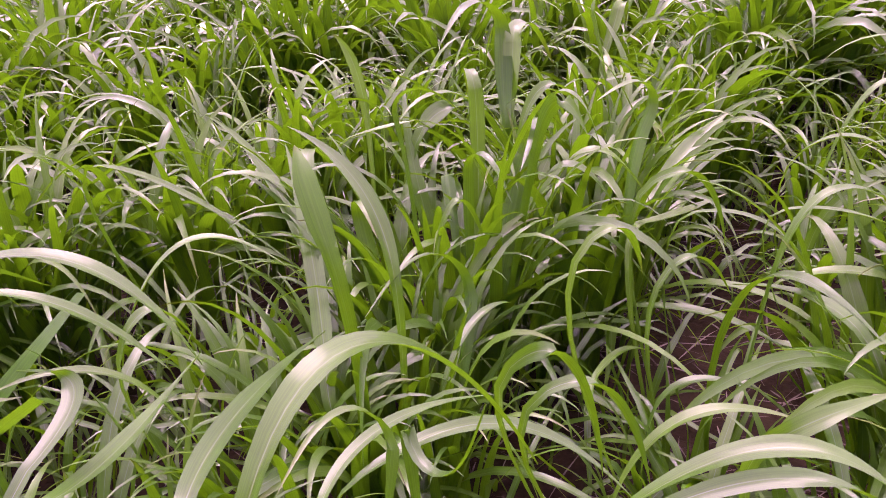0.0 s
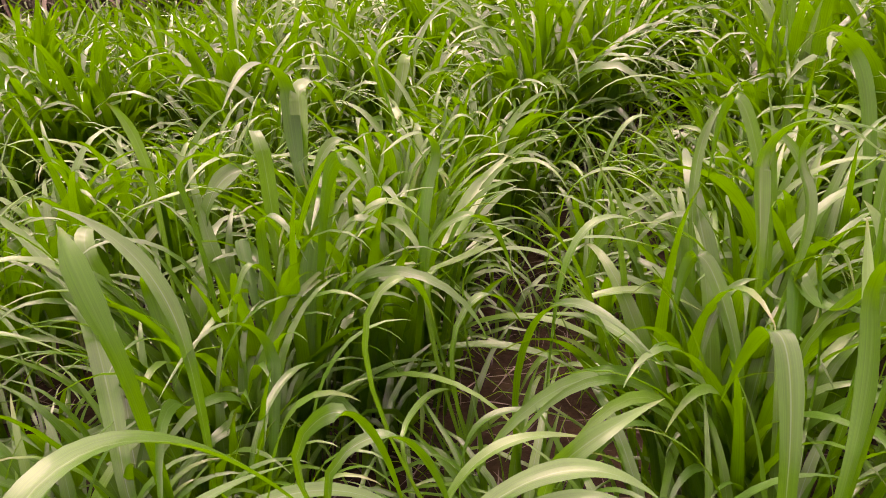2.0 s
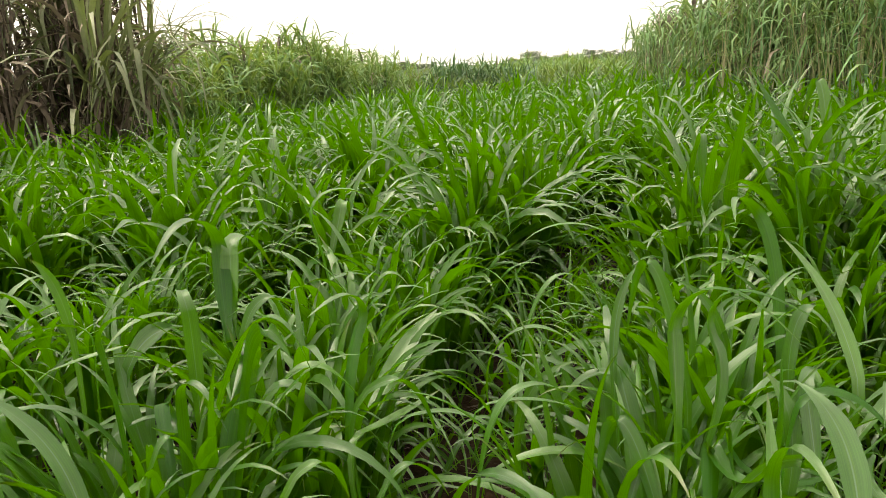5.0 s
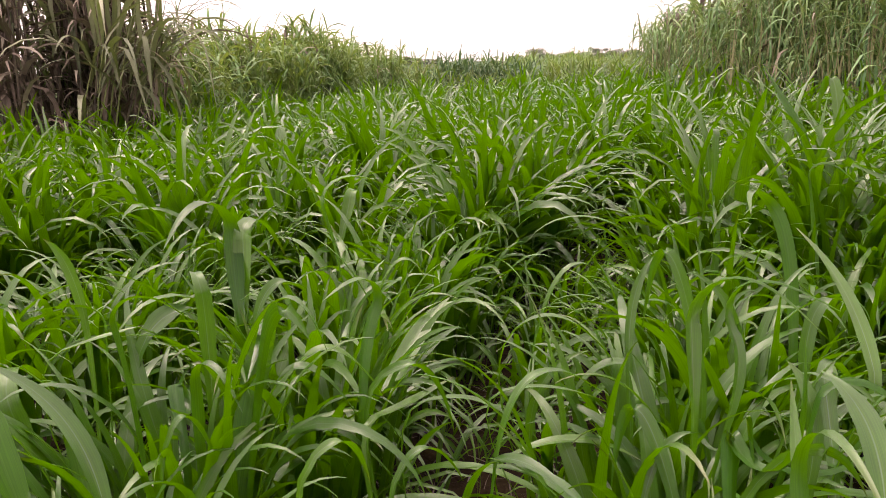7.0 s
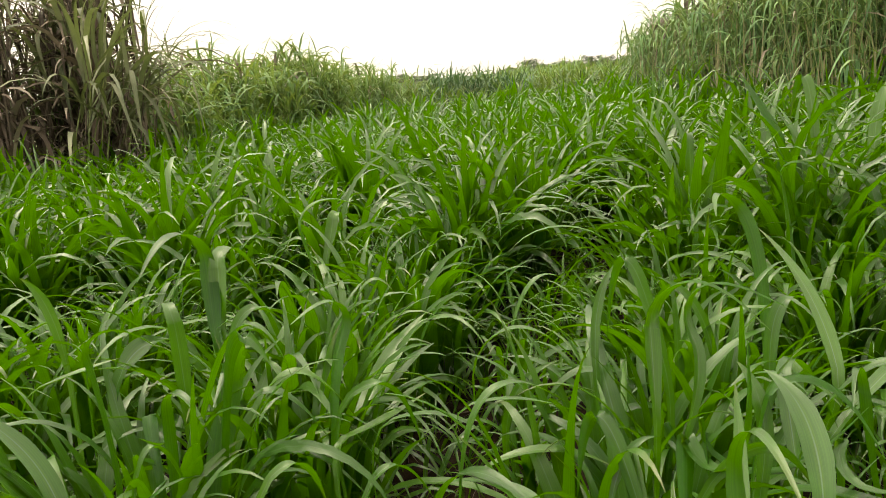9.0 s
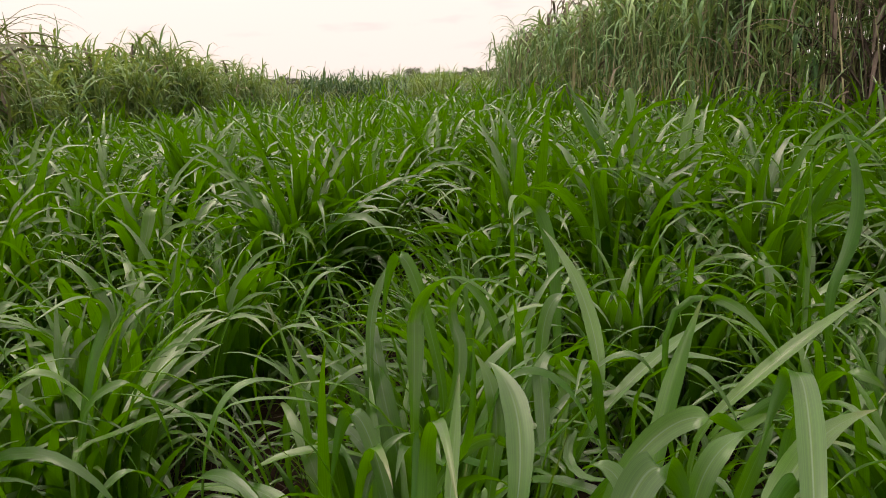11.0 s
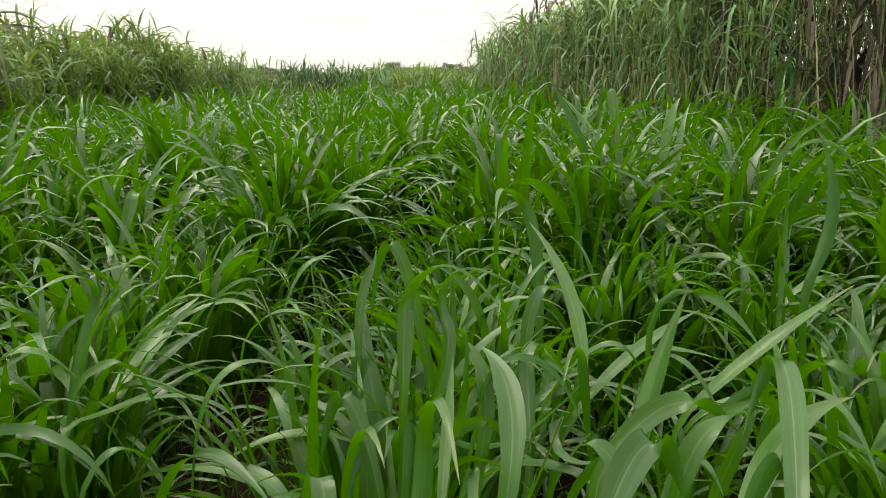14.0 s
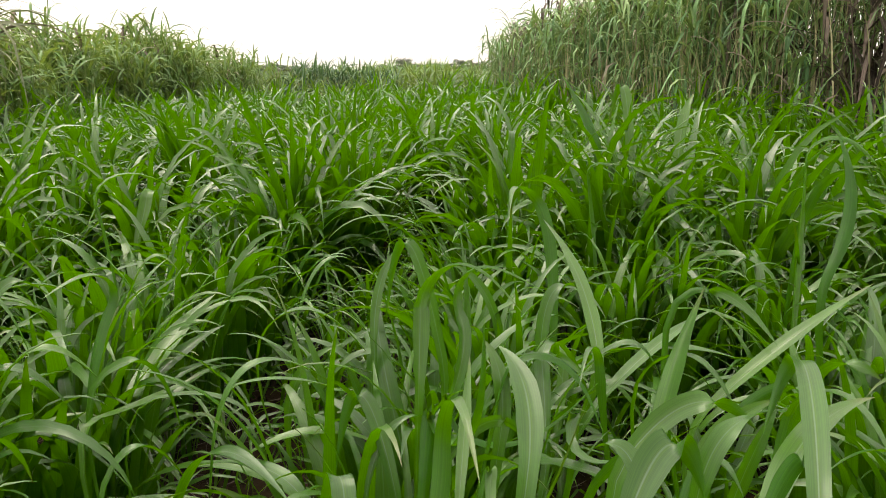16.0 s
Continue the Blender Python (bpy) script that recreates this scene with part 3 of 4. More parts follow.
blade((1.00, 1.11, 0.54), (0.96, 1.20, 0.67), (0.90, 1.16, 0.52), 0.032)
blade((0.96, 1.14, 0.50), (1.02, 1.17, 0.60), (1.10, 1.17, 0.61), 0.016)
blade((1.09, 0.70, 0.76), (1.13, 0.80, 0.83), (1.13, 0.90, 0.86), 0.040)
blade((1.14, 0.91, 0.67), (1.16, 0.95, 0.77), (1.15, 1.01, 0.83), 0.029)
blade((1.05, 0.92, 0.66), (1.12, 0.87, 0.74), (1.17, 0.82, 0.68), 0.021)
blade((1.18, 1.30, 0.52), (1.18, 1.32, 0.57), (1.19, 1.33, 0.63), 0.019, 0.22)
blade((0.24, 1.39, 0.51), (0.36, 1.45, 0.57), (0.52, 1.39, 0.42), 0.034)
blade((0.25, 1.41, 0.69), (0.33, 1.42, 0.73), (0.43, 1.41, 0.60), 0.028)
blade((0.25, 1.32, 0.83), (0.29, 1.28, 0.91), (0.34, 1.23, 0.86), 0.032)
blade((0.19, 1.83, 0.71), (0.25, 1.84, 0.80), (0.33, 1.84, 0.76), 0.030)
blade((0.05, 1.46, 0.59), (0.02, 1.54, 0.66), (-0.01, 1.56, 0.72), 0.032, 0.22)
blade((0.82, 1.14, 0.52), (0.75, 1.23, 0.54), (0.64, 1.32, 0.51), 0.040)
blade((-0.28, 2.00, 0.69), (-0.31, 2.02, 0.84), (-0.36, 2.02, 0.92), 0.030)
blade((0.45, 1.86, 0.53), (0.55, 1.85, 0.81), (0.64, 1.84, 0.79), 0.021)
blade((0.48, 3.35, 0.60), (0.51, 3.37, 0.70), (0.54, 3.40, 0.82), 0.044, 0.22, away=True)
blade((0.44, 1.49, 0.62), (0.47, 1.58, 0.73), (0.53, 1.66, 0.85), 0.043)
blade((1.09, 1.20, 0.67), (1.12, 1.28, 0.79), (1.15, 1.37, 0.91), 0.042, turned=True)
blade((-0.03, 1.44, 0.47), (-0.07, 1.57, 0.64), (-0.12, 1.65, 0.87), 0.040, 0.22)
blade((0.43, 2.45, 0.67), (0.40, 2.54, 0.81), (0.35, 2.63, 0.99), 0.044)
blade((0.13, 2.00, 0.69), (0.12, 2.09, 0.81), (0.11, 2.18, 1.01), 0.044)
blade((1.23, 0.34, 0.88), (1.39, 0.53, 0.94), (1.33, 0.52, 0.85), 0.030)
blade((2.61, 2.29, 0.38), (2.63, 2.39, 0.63), (2.67, 2.55, 0.87), 0.044, 0.22, away=True)
blade((1.33, 0.75, 0.64), (1.46, 0.87, 0.77), (1.61, 0.98, 0.89), 0.034, turned=True)
blade((1.59, 0.99, 0.88), (1.65, 0.94, 0.87), (1.68, 0.85, 0.80), 0.020)
blade((1.57, 0.90, 0.67), (1.72, 0.87, 0.80), (1.94, 0.88, 0.89), 0.031)
blade((1.21, 0.63, 0.79), (1.30, 0.61, 0.86), (1.36, 0.56, 0.83), 0.032)
blade((1.05, 0.40, 0.88), (1.11, 0.42, 0.93), (1.13, 0.39, 0.88), 0.036)
blade((1.23, 0.40, 0.84), (1.37, 0.48, 0.87), (1.48, 0.49, 0.89), 0.035)
blade((2.28, 1.29, 0.77), (2.43, 1.38, 0.96), (2.52, 1.55, 1.14), 0.034, turned=True)
blade((0.84, 1.67, 0.67), (0.95, 1.61, 0.72), (1.07, 1.54, 0.61), 0.027)
blade((1.50, 1.68, 0.52), (1.45, 1.70, 0.69), (1.36, 1.74, 0.77), 0.028)
blade((1.46, 1.37, 0.61), (1.50, 1.40, 0.76), (1.58, 1.41, 0.77), 0.032)
blade((1.46, 1.27, 0.48), (1.49, 1.31, 0.57), (1.52, 1.35, 0.68), 0.027, 0.2, away=True)
blade((1.37, 0.94, 0.65), (1.37, 0.96, 0.74), (1.38, 0.99, 0.82), 0.019, 0.2)
blade((1.56, 1.23, 0.56), (1.76, 1.30, 0.64), (1.97, 1.35, 0.69), 0.036)
blade((1.48, 0.97, 0.74), (1.52, 0.88, 0.79), (1.55, 0.79, 0.70), 0.019)
blade((1.67, 1.37, 0.60), (1.79, 1.28, 0.63), (1.90, 1.18, 0.62), 0.038)
blade((2.36, 1.46, 0.55), (2.45, 1.56, 0.82), (2.54, 1.66, 1.13), 0.036, turned=True)
blade((3.05, 2.95, 0.79), (3.11, 3.01, 1.04), (3.20, 3.05, 1.18), 0.044)
blade((2.48, 1.59, 0.80), (2.52, 1.55, 0.97), (2.59, 1.46, 1.00), 0.028)
blade((1.00, 0.74, 0.71), (1.04, 0.82, 0.78), (1.08, 0.90, 0.85), 0.018)
blade((1.32, 1.07, 0.55), (1.35, 1.15, 0.66), (1.38, 1.24, 0.78), 0.033)
blade((1.28, 0.90, 0.62), (1.31, 0.92, 0.70), (1.37, 0.94, 0.78), 0.022)
blade((1.13, 0.49, 0.82), (1.13, 0.53, 0.86), (1.10, 0.55, 0.86), 0.024)
blade((1.20, 0.48, 0.81), (1.24, 0.49, 0.88), (1.33, 0.52, 0.88), 0.026)
blade((1.23, 0.40, 0.84), (1.27, 0.41, 0.88), (1.28, 0.40, 0.87), 0.021)
blade((0.48, 1.41, 0.70), (0.57, 1.37, 0.72), (0.62, 1.33, 0.59), 0.023)
blade((0.76, 1.41, 0.47), (0.92, 1.40, 0.50), (1.07, 1.36, 0.44), 0.028)
blade((0.74, 1.38, 0.65), (0.85, 1.37, 0.65), (0.97, 1.35, 0.61), 0.016)
blade((1.03, 0.73, 0.70), (1.06, 0.76, 0.76), (1.09, 0.80, 0.83), 0.017)
blade((0.79, 0.57, 0.70), (0.81, 0.66, 0.82), (0.78, 0.72, 0.68), 0.029)
blade((0.89, 0.60, 0.67), (0.94, 0.67, 0.76), (0.98, 0.76, 0.89), 0.026)
blade((0.14, 1.35, 0.34), (0.19, 1.47, 0.60), (0.26, 1.59, 0.83), 0.044)
blade((-0.15, 1.05, 0.44), (-0.22, 1.25, 0.62), (-0.32, 1.45, 0.78), 0.039)
blade((0.11, 1.03, 0.40), (0.12, 1.13, 0.53), (0.12, 1.24, 0.66), 0.030)
blade((1.13, 1.15, 0.62), (1.19, 1.24, 0.74), (1.19, 1.37, 0.87), 0.034, turned=True)
blade((1.06, 0.94, 0.65), (1.08, 0.99, 0.75), (1.11, 1.03, 0.85), 0.034, turned=True)
blade((-0.07, 0.95, 0.76), (-0.12, 1.02, 0.85), (-0.16, 1.10, 0.89), 0.041, turned=True)
blade((-0.00, 1.07, 0.67), (-0.07, 1.14, 0.81), (-0.20, 1.18, 0.90), 0.036)
blade((1.09, 0.87, 0.65), (1.15, 0.93, 0.75), (1.22, 0.99, 0.85), 0.035, turned=True)
blade((1.01, 0.93, 0.62), (1.04, 1.01, 0.71), (1.05, 1.10, 0.80), 0.035)
blade((-0.23, 2.00, 0.66), (-0.27, 1.99, 0.73), (-0.40, 1.94, 0.74), 0.030)
blade((-0.07, 1.77, 0.71), (-0.01, 1.78, 0.76), (0.06, 1.79, 0.76), 0.044)
blade((1.36, 1.05, 0.69), (1.45, 0.99, 0.79), (1.51, 0.95, 0.69), 0.022)
blade((1.36, 0.67, 0.71), (1.42, 0.68, 0.77), (1.50, 0.66, 0.81), 0.028)
blade((1.31, 0.54, 0.74), (1.33, 0.53, 0.82), (1.37, 0.54, 0.87), 0.022)
blade((1.57, 0.65, 0.85), (1.59, 0.62, 0.87), (1.62, 0.59, 0.85), 0.023)
blade((1.47, 0.63, 0.69), (1.51, 0.65, 0.78), (1.55, 0.67, 0.87), 0.023)
blade((0.34, 0.94, 0.79), (0.39, 0.95, 0.80), (0.42, 0.96, 0.72), 0.017)
blade((0.50, 1.23, 0.59), (0.56, 1.24, 0.61), (0.62, 1.24, 0.53), 0.019)
blade((0.46, 1.40, 0.61), (0.55, 1.50, 0.59), (0.67, 1.59, 0.60), 0.030)
blade((0.57, 1.41, 0.63), (0.70, 1.42, 0.61), (0.79, 1.37, 0.54), 0.023)
blade((-0.26, 1.74, 0.70), (-0.17, 1.76, 0.72), (-0.08, 1.79, 0.73), 0.021)
blade((0.07, 1.29, 0.69), (0.11, 1.30, 0.69), (0.15, 1.30, 0.56), 0.018)
blade((1.22, 0.73, 0.68), (1.27, 0.69, 0.75), (1.31, 0.66, 0.72), 0.019)
blade((1.24, 0.55, 0.75), (1.29, 0.56, 0.80), (1.29, 0.50, 0.78), 0.021)
blade((1.54, 0.81, 0.68), (1.62, 0.79, 0.75), (1.67, 0.73, 0.75), 0.022)
blade((1.32, 1.17, 0.64), (1.39, 1.18, 0.70), (1.44, 1.10, 0.65), 0.022)
blade((1.06, 1.45, 0.68), (1.09, 1.49, 0.81), (1.15, 1.52, 0.89), 0.022)
blade((1.70, 1.74, 0.51), (1.74, 1.87, 0.76), (1.74, 2.02, 0.95), 0.040)
blade((1.56, 1.27, 0.65), (1.60, 1.44, 0.79), (1.60, 1.64, 0.90), 0.038)

# thin low blades in the shade between the rows
n = 3000
px, py = rng.uniform(-1.8, 3.8, n), rng.uniform(0.5, 4.2, n)
keep = (np.hypot(px - 0.6, py + 0.1) > 0.85) & (np.hypot(px - 0.84, py - 1.54) > 0.4)
px, py = px[keep], py[keep]
n = len(px)
root = np.stack([px, py, height_at(px, py) + 0.02], -1)
v, f, uv = blades(root, rng.uniform(0, 6.28, n), np.radians(rng.normal(66, 12, n)), rng.uniform(0.28, 0.62, n), rng.uniform(0.012, 0.028, n), np.radians(rng.normal(105, 25, n)), 6, 0.7, 3, 1.8, 1.0, True, 0.6)
tagged(part("undergrowth", mesh_from("undergrowth", v, f, uv), leaf_many), "thin low green grass in the shade between the rows", "grass", kind="stuff")


# the rest of the field, too many blades to count
def field(name, spots, per_clump, steps, grow, material, label, two_faced=False, across=3):
    n = len(spots) * per_clump
    feet = np.repeat(np.array([[p.x, p.y] for p in spots]), per_clump, 0)
    a, r = rng.uniform(0, 6.28, n), 0.14 * np.sqrt(rng.random(n)) * grow
    # the grass is taller beside the tall stand
    stand = np.repeat(rng.uniform(0.84, 1.18, len(spots)) * np.array([1.0 + 0.05 * min(max(p.x - 2.8, 0.0), 3.0) for p in spots]), per_clump)
    root = np.stack([feet[:, 0] + r * np.cos(a), feet[:, 1] + r * np.sin(a), rng.uniform(0.04, 0.26, n) * stand], -1)
    u = rng.random(n)
    rise = np.radians(np.where(u < 0.4, 83, np.where(u < 0.82, 72, 57)) + rng.normal(0, 6, n))
    droop = np.radians(np.where(u < 0.4, 85, np.where(u < 0.82, 128, 125)) + rng.normal(0, 25, n))
    bend = np.where(u < 0.4, 3.3, np.where(u < 0.82, 2.6, 1.7)) * rng.uniform(0.85, 1.15, n)
    length = rng.uniform(0.6, 0.98, n) * stand
    width = rng.uniform(0.034, 0.062, n) * grow * np.where(u < 0.8, 1.0, 0.75)
    way = np.where(rng.random(n) < 0.28, np.arctan2(-0.1 - feet[:, 1], 0.5 - feet[:, 0]), a) + rng.normal(0, 0.8, n)
    v, f, uv = blades(root, way, rise, length, width, droop, steps, 0.6, across, bend, 1.0, two_faced, 0.5)
    return tagged(part(name, mesh_from(name, v, f, uv), material), label, "grass", kind="stuff")


field("field_grass", [p for p in far_spots if p.length < 8], 48, 9, 1.0, leaf_many, "dense young green fodder grass in planted rows", True)
field("field_grass", [p for p in far_spots if 8 <= p.length < 16], 29, 6, 1.12, leaf_many, "dense green fodder grass further along the rows", True)
field("field_grass", [p for p in far_spots if p.length >= 16], 12, 6, 1.4, leaf_hazed, "distant fodder grass with haze put into its grey-green colour", False, 2)


# the rows go on beside and behind the standing place
around = []
shake = random.Random(21)
for k in range(-12, 13):
    for j in range(-20, 17):
        p = ROW_SIDE * (ROW_FIRST + 0.5 * ROW_GAP * k) + ROW_WAY * (CLUMP_GAP * j) + Vector((shake.gauss(0, 0.1), shake.gauss(0, 0.1), 0))
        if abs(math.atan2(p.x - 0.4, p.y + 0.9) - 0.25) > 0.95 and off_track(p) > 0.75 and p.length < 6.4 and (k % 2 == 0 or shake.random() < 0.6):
            around.append(p)
field("field_grass", around, 22, 4, 1.35, leaf_many, "dense green fodder grass round the standing place", True, 2)


# ---- tall stands ----
def stand(name, label, line, heights, deep, density, leaves, green, width=0.036, bare=0.3, dry=0.1, spiky=0.15, limp=0.3, steps=7, canes=None, radius=0.012, shoots=0.0, shade_thatch=0.0, lean=(0.0, 0.0), heading=None, long=1.0, rises=66, tuft_size=9):
    """A stand of tall cane grass behind a front line on the ground, with its height at each point of that line:
    canes, arching, limp and spiky leaves, dry leaves, thin shoots along the front and dead leaves inside, coloured dark
    for shade."""
    thing = new(name)
    thing.location = (*line[0], 0)
    tagged(thing, label, "tall grass", kind="stuff")
    origin = np.array(thing.location)
    pts = np.array(line, float)
    seg = np.diff(pts, axis=0)
    lens = np.hypot(seg[:, 0], seg[:, 1])
    normal = np.stack([-seg[:, 1], seg[:, 0]], 1) / lens[:, None]
    reach = np.concatenate([[0], np.cumsum(lens)])

    def spots(count, near, far, power=1.0):
        """Feet in a strip behind the front line, their depth, and the stand's height there."""
        k = rng.choice(len(lens), count, p=lens / lens.sum())
        s = rng.random(count)
        depth = near + (far - near) * rng.random(count) ** power
        xy = pts[k] + seg[k] * s[:, None] + normal[k] * depth[:, None]
        along = reach[k] + s * lens[k]
        return xy, depth, np.interp(along, reach, heights) * (1 + 0.05 * np.sin(along * 2.3) + 0.03 * np.sin(along * 5.9)), k

    def leafage(material, words, root, way, rise, length, wide, droop, bend, until=1.0):
        if len(root):
            v, f, uv = blades(root, way, np.radians(rise), length, wide, np.radians(droop), steps, 0.5, 3, bend, until)
            part("leaf", mesh_from("leaf", v - origin, f, uv), material, thing, words)

    n = int(lens.sum() * deep * density)
    # canes grow in tufts, with dark gaps between them
    xy, depth, tall, k = spots(max(n // tuft_size, 4), 0.0, deep, 1.4)
    tall = tall * rng.uniform(0.9, 1.08, len(tall))
    tuft = rng.integers(0, len(xy), n)
    xy, depth, tall = xy[tuft] + rng.normal(0, 0.12, (n, 2)), depth[tuft], tall[tuft]
    tall = tall * rng.uniform(0.86, 1.03, n) * (1 - 0.14 * np.clip(1 - depth / 0.6, 0, 1))
    base = np.stack([xy[:, 0], xy[:, 1], 0 * depth], -1)
    top = base + np.stack([rng.normal(lean[0], 0.15, n), rng.normal(lean[1], 0.15, n), tall * 0.84], -1)
    old = rng.random(n) < 0.35
    dry_cane, green_cane = canes or (cane_dry, cane_green)
    for mask, material, words in ((old, dry_cane, "dry canes"), (~old, green_cane, "standing canes")):
        v, f, uv = tubes(base[mask], top[mask], np.full(mask.sum(), radius), np.full(mask.sum(), radius * 0.35), 4, 3, 0.05)
        part("cane", mesh_from("cane", v - origin, f, uv), material, thing, words)
    if shoots:
        # thin bare shoots and dry leaf strips stand upright along the open edge
        m = int(lens.sum() * shoots)
        foot, _, high, _ = spots(m, -0.25, 0.25)
        foot = np.stack([foot[:, 0], foot[:, 1], np.full(m, 0.02)], -1)
        for share, material, words in ((slice(0, 2 * m // 3), leaf_straw, "thin dry upright shoots"), (slice(2 * m // 3, m), green, "thin green upright shoots")):
            q = len(foot[share])
            v, f, uv = blades(foot[share], rng.uniform(0, 6.28, q), np.radians(rng.normal(87, 4, q)), high[share] * rng.uniform(0.35, 0.7, q), rng.uniform(0.014, 0.032, q), np.radians(rng.uniform(0, 60, q)), 6, 0.4, 2, 3.0)
            part("shoot", mesh_from("shoot", v - origin, f, uv), material, thing, words)
    if shade_thatch:
        # dead leaves hang inside, their dark colour standing in for the inner shade
        m = int(lens.sum() * shade_thatch)
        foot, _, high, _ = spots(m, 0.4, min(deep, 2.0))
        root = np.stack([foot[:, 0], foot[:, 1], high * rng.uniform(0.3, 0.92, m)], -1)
        leafage(leaf_shade_thatch, "dead hanging leaves coloured dark for the shade inside", root, rng.uniform(0, 6.28, m), rng.normal(60, 10, m), rng.uniform(0.6, 1.0, m), rng.uniform(0.04, 0.07, m), rng.normal(145, 8, m), 1.0, 0.4)
    who = np.repeat(np.arange(n), leaves)
    q = len(who)
    h = bare + (1 - bare) * rng.random(q) ** 0.75
    root = base[who] + (top - base)[who] * h[:, None]
    way = rng.uniform(0, 6.28, q) if heading is None else rng.normal(heading, 0.9, q)
    size = long * (0.75 + 0.1 * tall[who]) * rng.uniform(0.6, 1.05, q)
    wide = rng.uniform(0.7, 1.25, q) * width
    kind = rng.random(q)
    up = (h > 0.86) & (kind < spiky + 0.25)
    slack = ~up & (kind > 1 - limp)
    arch = ~up & ~slack
    dead = rng.random(q) < dry * (1.9 - 1.6 * h)
    for alive, material, words in ((~dead, green, "green leaves"), (dead, leaf_dry, "dry brown leaves")):
        for mask, rise, droop, bend, until, form in ((up, 78, 55, 2.5, 1.0, "upright "), (slack, rises, 150, 0.9, 0.5, "hanging "), (arch, rises, rises + 62, 1.5, 1.0, "arching ")):
            w = alive & mask
            c = w.sum()
            leafage(material, form + words, root[w], way[w], rng.normal(rise, 9, c), size[w] * (0.7 if form == "upright " else 1.0), wide[w], rng.normal(droop, 16, c), bend, until)
    return thing


RIGHT_EDGE = [(7.3, 15.0), (6.4, 11.9), (6.2, 10.2), (6.0, 8.0), (5.9, 6.2), (6.1, 4.8), (6.6, 2.6), (7.2, 0.5)]
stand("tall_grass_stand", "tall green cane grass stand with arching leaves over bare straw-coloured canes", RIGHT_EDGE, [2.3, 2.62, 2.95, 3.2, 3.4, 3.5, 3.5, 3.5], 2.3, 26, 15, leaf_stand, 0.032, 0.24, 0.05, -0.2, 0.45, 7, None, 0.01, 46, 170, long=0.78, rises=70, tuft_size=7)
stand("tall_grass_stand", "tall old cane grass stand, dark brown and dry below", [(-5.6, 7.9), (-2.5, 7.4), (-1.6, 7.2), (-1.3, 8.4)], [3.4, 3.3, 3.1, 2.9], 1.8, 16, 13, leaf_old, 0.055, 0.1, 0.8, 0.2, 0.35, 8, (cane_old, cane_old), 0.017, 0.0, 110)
stand("tall_grass_stand", "fan of green canes with long leaves at the edge of the old stand", [(-1.75, 7.15), (-1.25, 7.5)], [2.6, 2.3], 0.5, 40, 8, leaf_old, 0.045, 0.52, 0.12, 0.3, 0.1, 9, (cane_old, cane_green), 0.013, 0.0, 0.0, (0.5, -0.05), -0.1, 1.5, 58)
# added stand: its dark colour stands in for the shade of a gap
stand("tall_grass_stand", "added dead cane grass, coloured dark for a shaded gap of the green stand", [(6.0, 4.7), (6.2, 3.8)], [3.3, 3.3], 0.5, 30, 12, leaf_shade_thatch, 0.05, 0.1, 0.05, 0.0, 0.5, 7, (cane_dry, cane_old))
HEDGE_EDGE = [(-1.2, 8.4), (-0.8, 10.5), (-0.1, 12.5), (0.9, 14.0), (1.6, 16.2), (2.45, 18.6)]
stand("grass_hedge", "yellow-green cane grass hedge of middle height beside the field", HEDGE_EDGE, [1.95, 2.05, 2.15, 2.25, 2.2, 2.08], 1.5, 27, 20, leaf_tall, 0.037, 0.08, 0.02, -0.12, 0.3, 6, (cane_green, cane_green), 0.006, 0.0, 30, long=0.82, tuft_size=3)
stand("grass_hedge", "small grey-green grass clump beside the low hedge", [(2.4, 20.4), (3.5, 19.5)], [1.6, 1.55], 1.0, 30, 11, leaf_tall, 0.036, 0.05, 0.0, 0.2, 0.1, 5, tuft_size=2)
stand("grass_hedge", "low dark green hedge of cane grass across the field", [(3.5, 18.9), (5.2, 18.7), (6.3, 19.4)], [1.46, 1.5, 1.46], 1.5, 30, 11, leaf_hedge, 0.042, 0.05, 0.0, 0.25, 0.1, 5, tuft_size=2)
stand("grass_hedge", "pale yellow-green taller grass at the far end of the field", [(6.0, 20.2), (8.5, 21.5), (11.0, 24.0), (14.0, 28.0)], [1.46, 1.46, 1.44, 1.4], 3.0, 14, 9, leaf_tall, 0.05, 0.1, 0.05, 0.2, 0.1, 5, tuft_size=3)

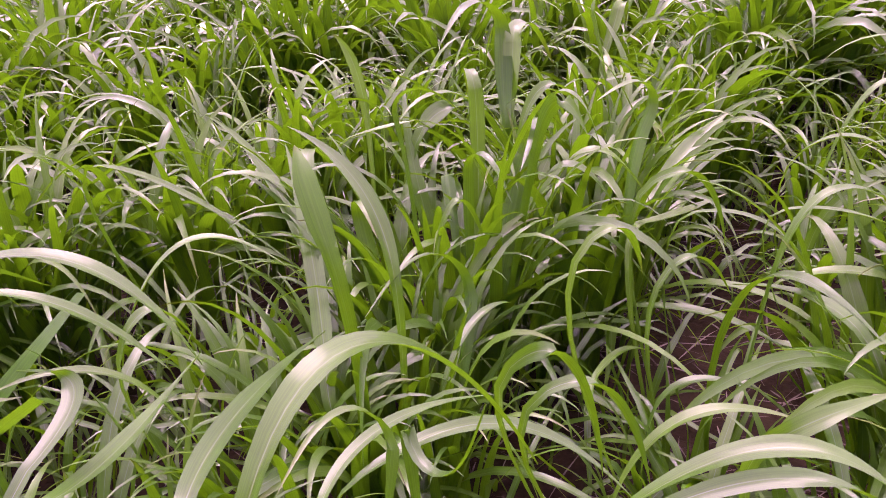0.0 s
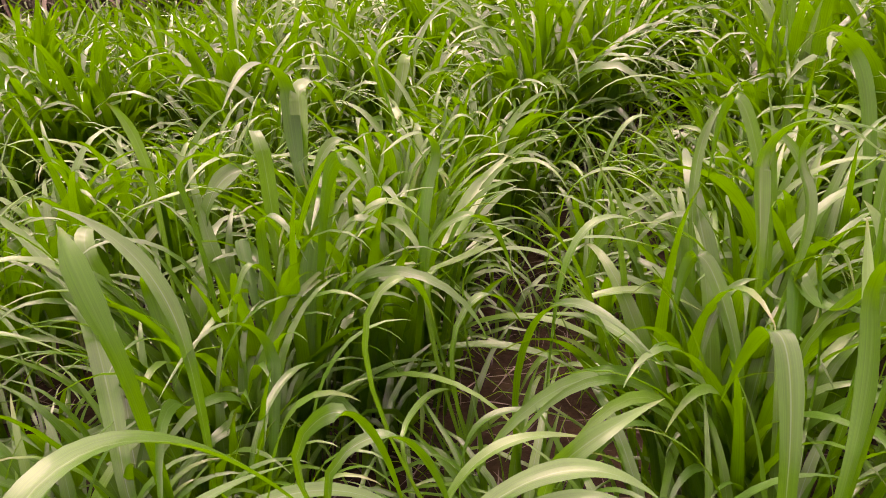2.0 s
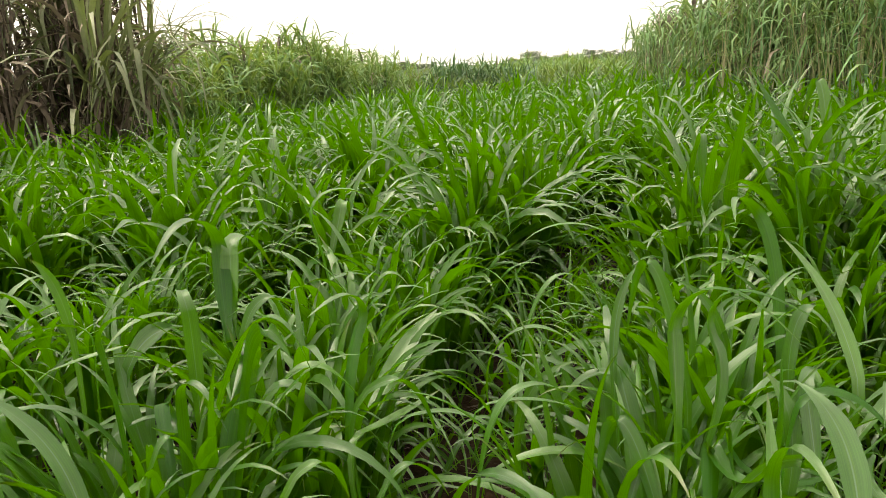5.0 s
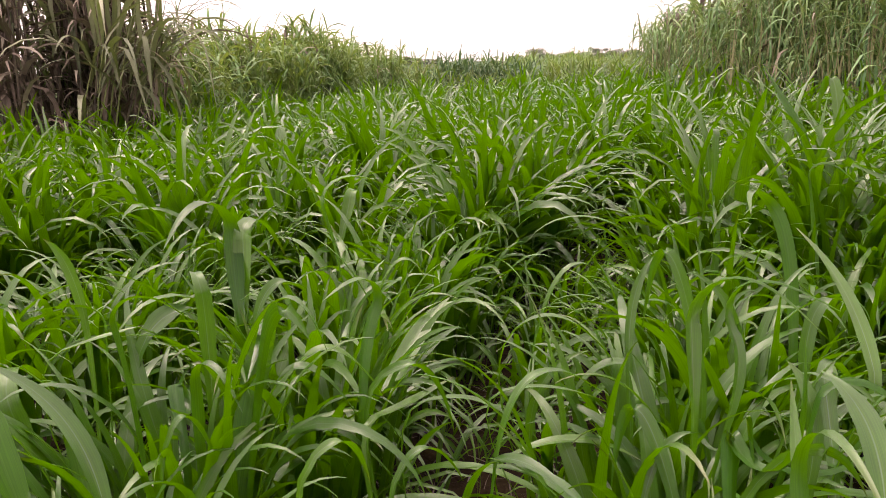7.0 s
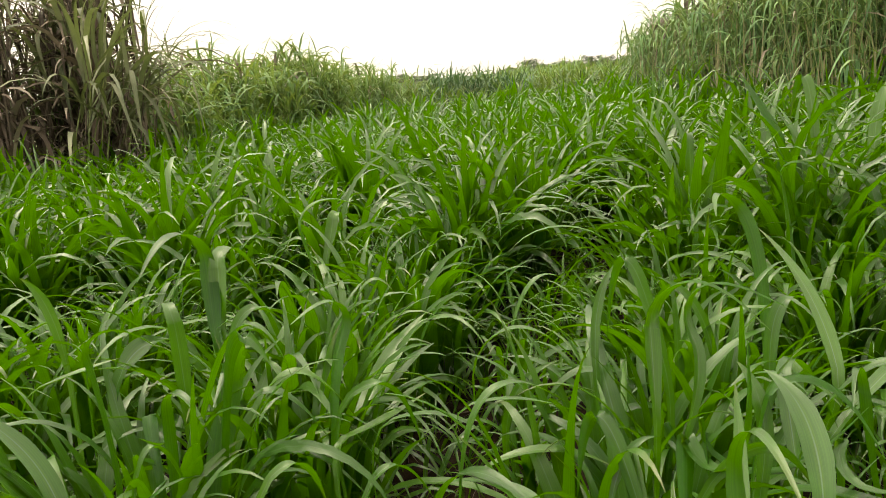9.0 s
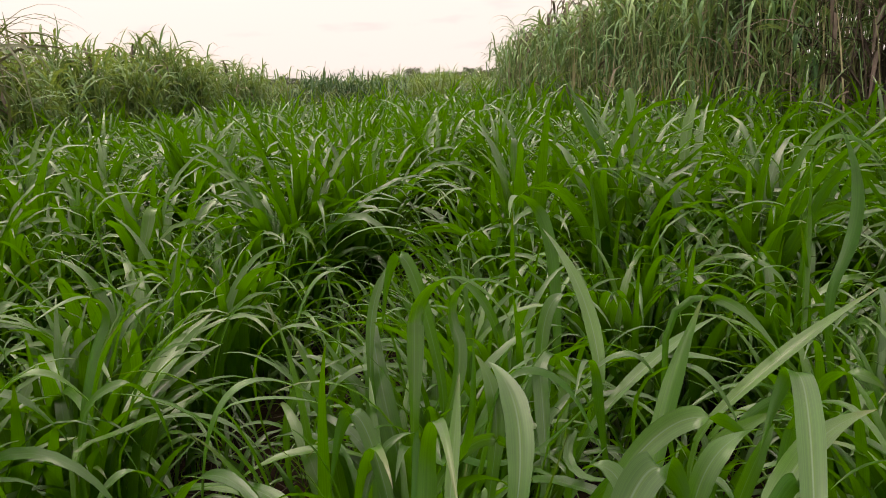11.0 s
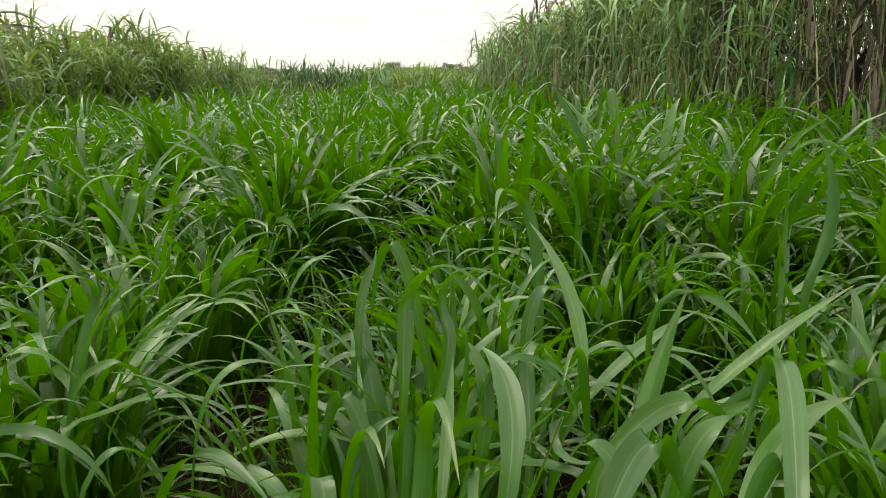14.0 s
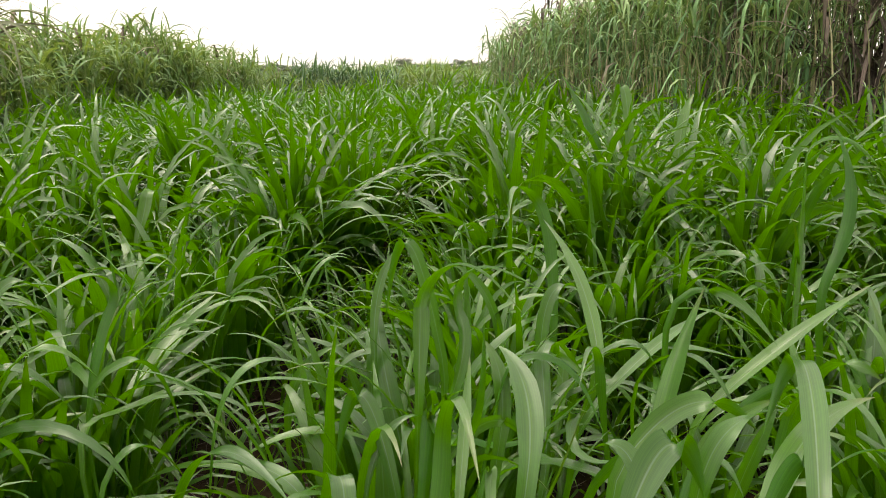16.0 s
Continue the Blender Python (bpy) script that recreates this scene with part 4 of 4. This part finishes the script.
# ---- far trees ----
def far_tree(x, y, high, wide, label, seed):
    """A small far tree: tapered trunk, limbs, and a crown of leafy tufts with gaps."""
    r = np.random.default_rng(seed)
    thing = new("tree")
    thing.location = (x, y, 0)
    tagged(thing, label, "tree", "trees on the far edge")
    limbs = 7
    ends = np.stack([r.normal(0, wide * 0.3, limbs), r.normal(0, wide * 0.3, limbs), r.uniform(0.6, 0.95, limbs) * high], -1)
    v, f, uv = tubes(np.array([[0, 0, 0.0]]), np.array([[0, 0, 0.6 * high]]), np.array([0.05 * high]), np.array([0.025 * high]), 7, 5, 0.1)
    part("trunk", mesh_from("trunk", v, f, uv), bark, thing)
    v, f, uv = tubes(np.repeat([[0, 0, 0.45 * high]], limbs, 0), ends, np.full(limbs, 0.022 * high), np.full(limbs, 0.008 * high), 5, 4, 0.2)
    part("limb", mesh_from("limb", v, f, uv), bark, thing)
    m = 1400
    centre = ends[r.integers(0, limbs, m)] + r.normal(0, 1, (m, 3)) * [wide * 0.16, wide * 0.16, high * 0.09]
    turn = r.uniform(0, 6.28, (m, 3))
    a = np.stack([np.cos(turn[:, 0]), np.sin(turn[:, 0]), 0.5 * np.sin(turn[:, 1])], -1) * 0.045 * high
    b = np.stack([-np.sin(turn[:, 0]) * 0.5, np.cos(turn[:, 0]) * 0.5, np.cos(turn[:, 2])], -1) * 0.035 * high
    v = np.stack([centre - a, centre - b, centre + a, centre + b], 1).reshape(-1, 3)
    part("crown", mesh_from("crown", v, np.arange(4 * m).reshape(-1, 4), None, False), hazed_tree_green, thing)


for i, (bearing, high, wide, words) in enumerate([
    (0.296, 7.6, 13.0, "far flat-topped dark green tree on the skyline"),
    (0.317, 4.2, 7.0, "far low dark tree on the skyline"),
    (0.343, 4.5, 8.0, "far low dark tree on the skyline"),
    (0.379, 6.6, 8.0, "far rounded dark green tree on the skyline"),
    (0.361, 4.2, 7.0, "far low dark tree on the skyline"),
    (0.400, 4.8, 8.0, "far low dark tree on the skyline"),
    (0.417, 5.6, 8.0, "far rounded dark green tree on the skyline"),
    (0.132, 4.6, 6.0, "far small grey-green tree on the skyline"),
    (0.149, 3.4, 7.0, "far low dark tree on the skyline"),
    (0.115, 3.4, 8.0, "far low dark tree on the skyline"),
    (0.275, 3.2, 9.0, "far low dark tree on the skyline"),
]):
    far_tree(520 * math.sin(bearing), 520 * math.cos(bearing), high + 0.5, wide, words, i)


# a thin belt of far woods that joins the trees
belt = np.random.default_rng(5)
m = 9000
bearing = np.where(belt.random(m) < 0.75, belt.uniform(0.27, 0.525, m), belt.uniform(0.025, 0.175, m))
away = belt.uniform(525, 560, m)
centre = np.stack([away * np.sin(bearing), away * np.cos(bearing), belt.random(m) ** 1.3 * (3.4 + 0.8 * np.sin(bearing * 150) + 0.6 * np.sin(bearing * 371))], -1)
a = belt.normal(0, 0.8, (m, 3))
c = belt.normal(0, 0.45, (m, 3))
far_woods = part("far_woods", mesh_from("far_woods", np.stack([centre - a, centre - c, centre + a, centre + c], 1).reshape(-1, 3), np.arange(4 * m).reshape(-1, 4), None, False), hazed_tree_green)
tagged(far_woods, "thin belt of far dark green woods", "woods", kind="stuff")
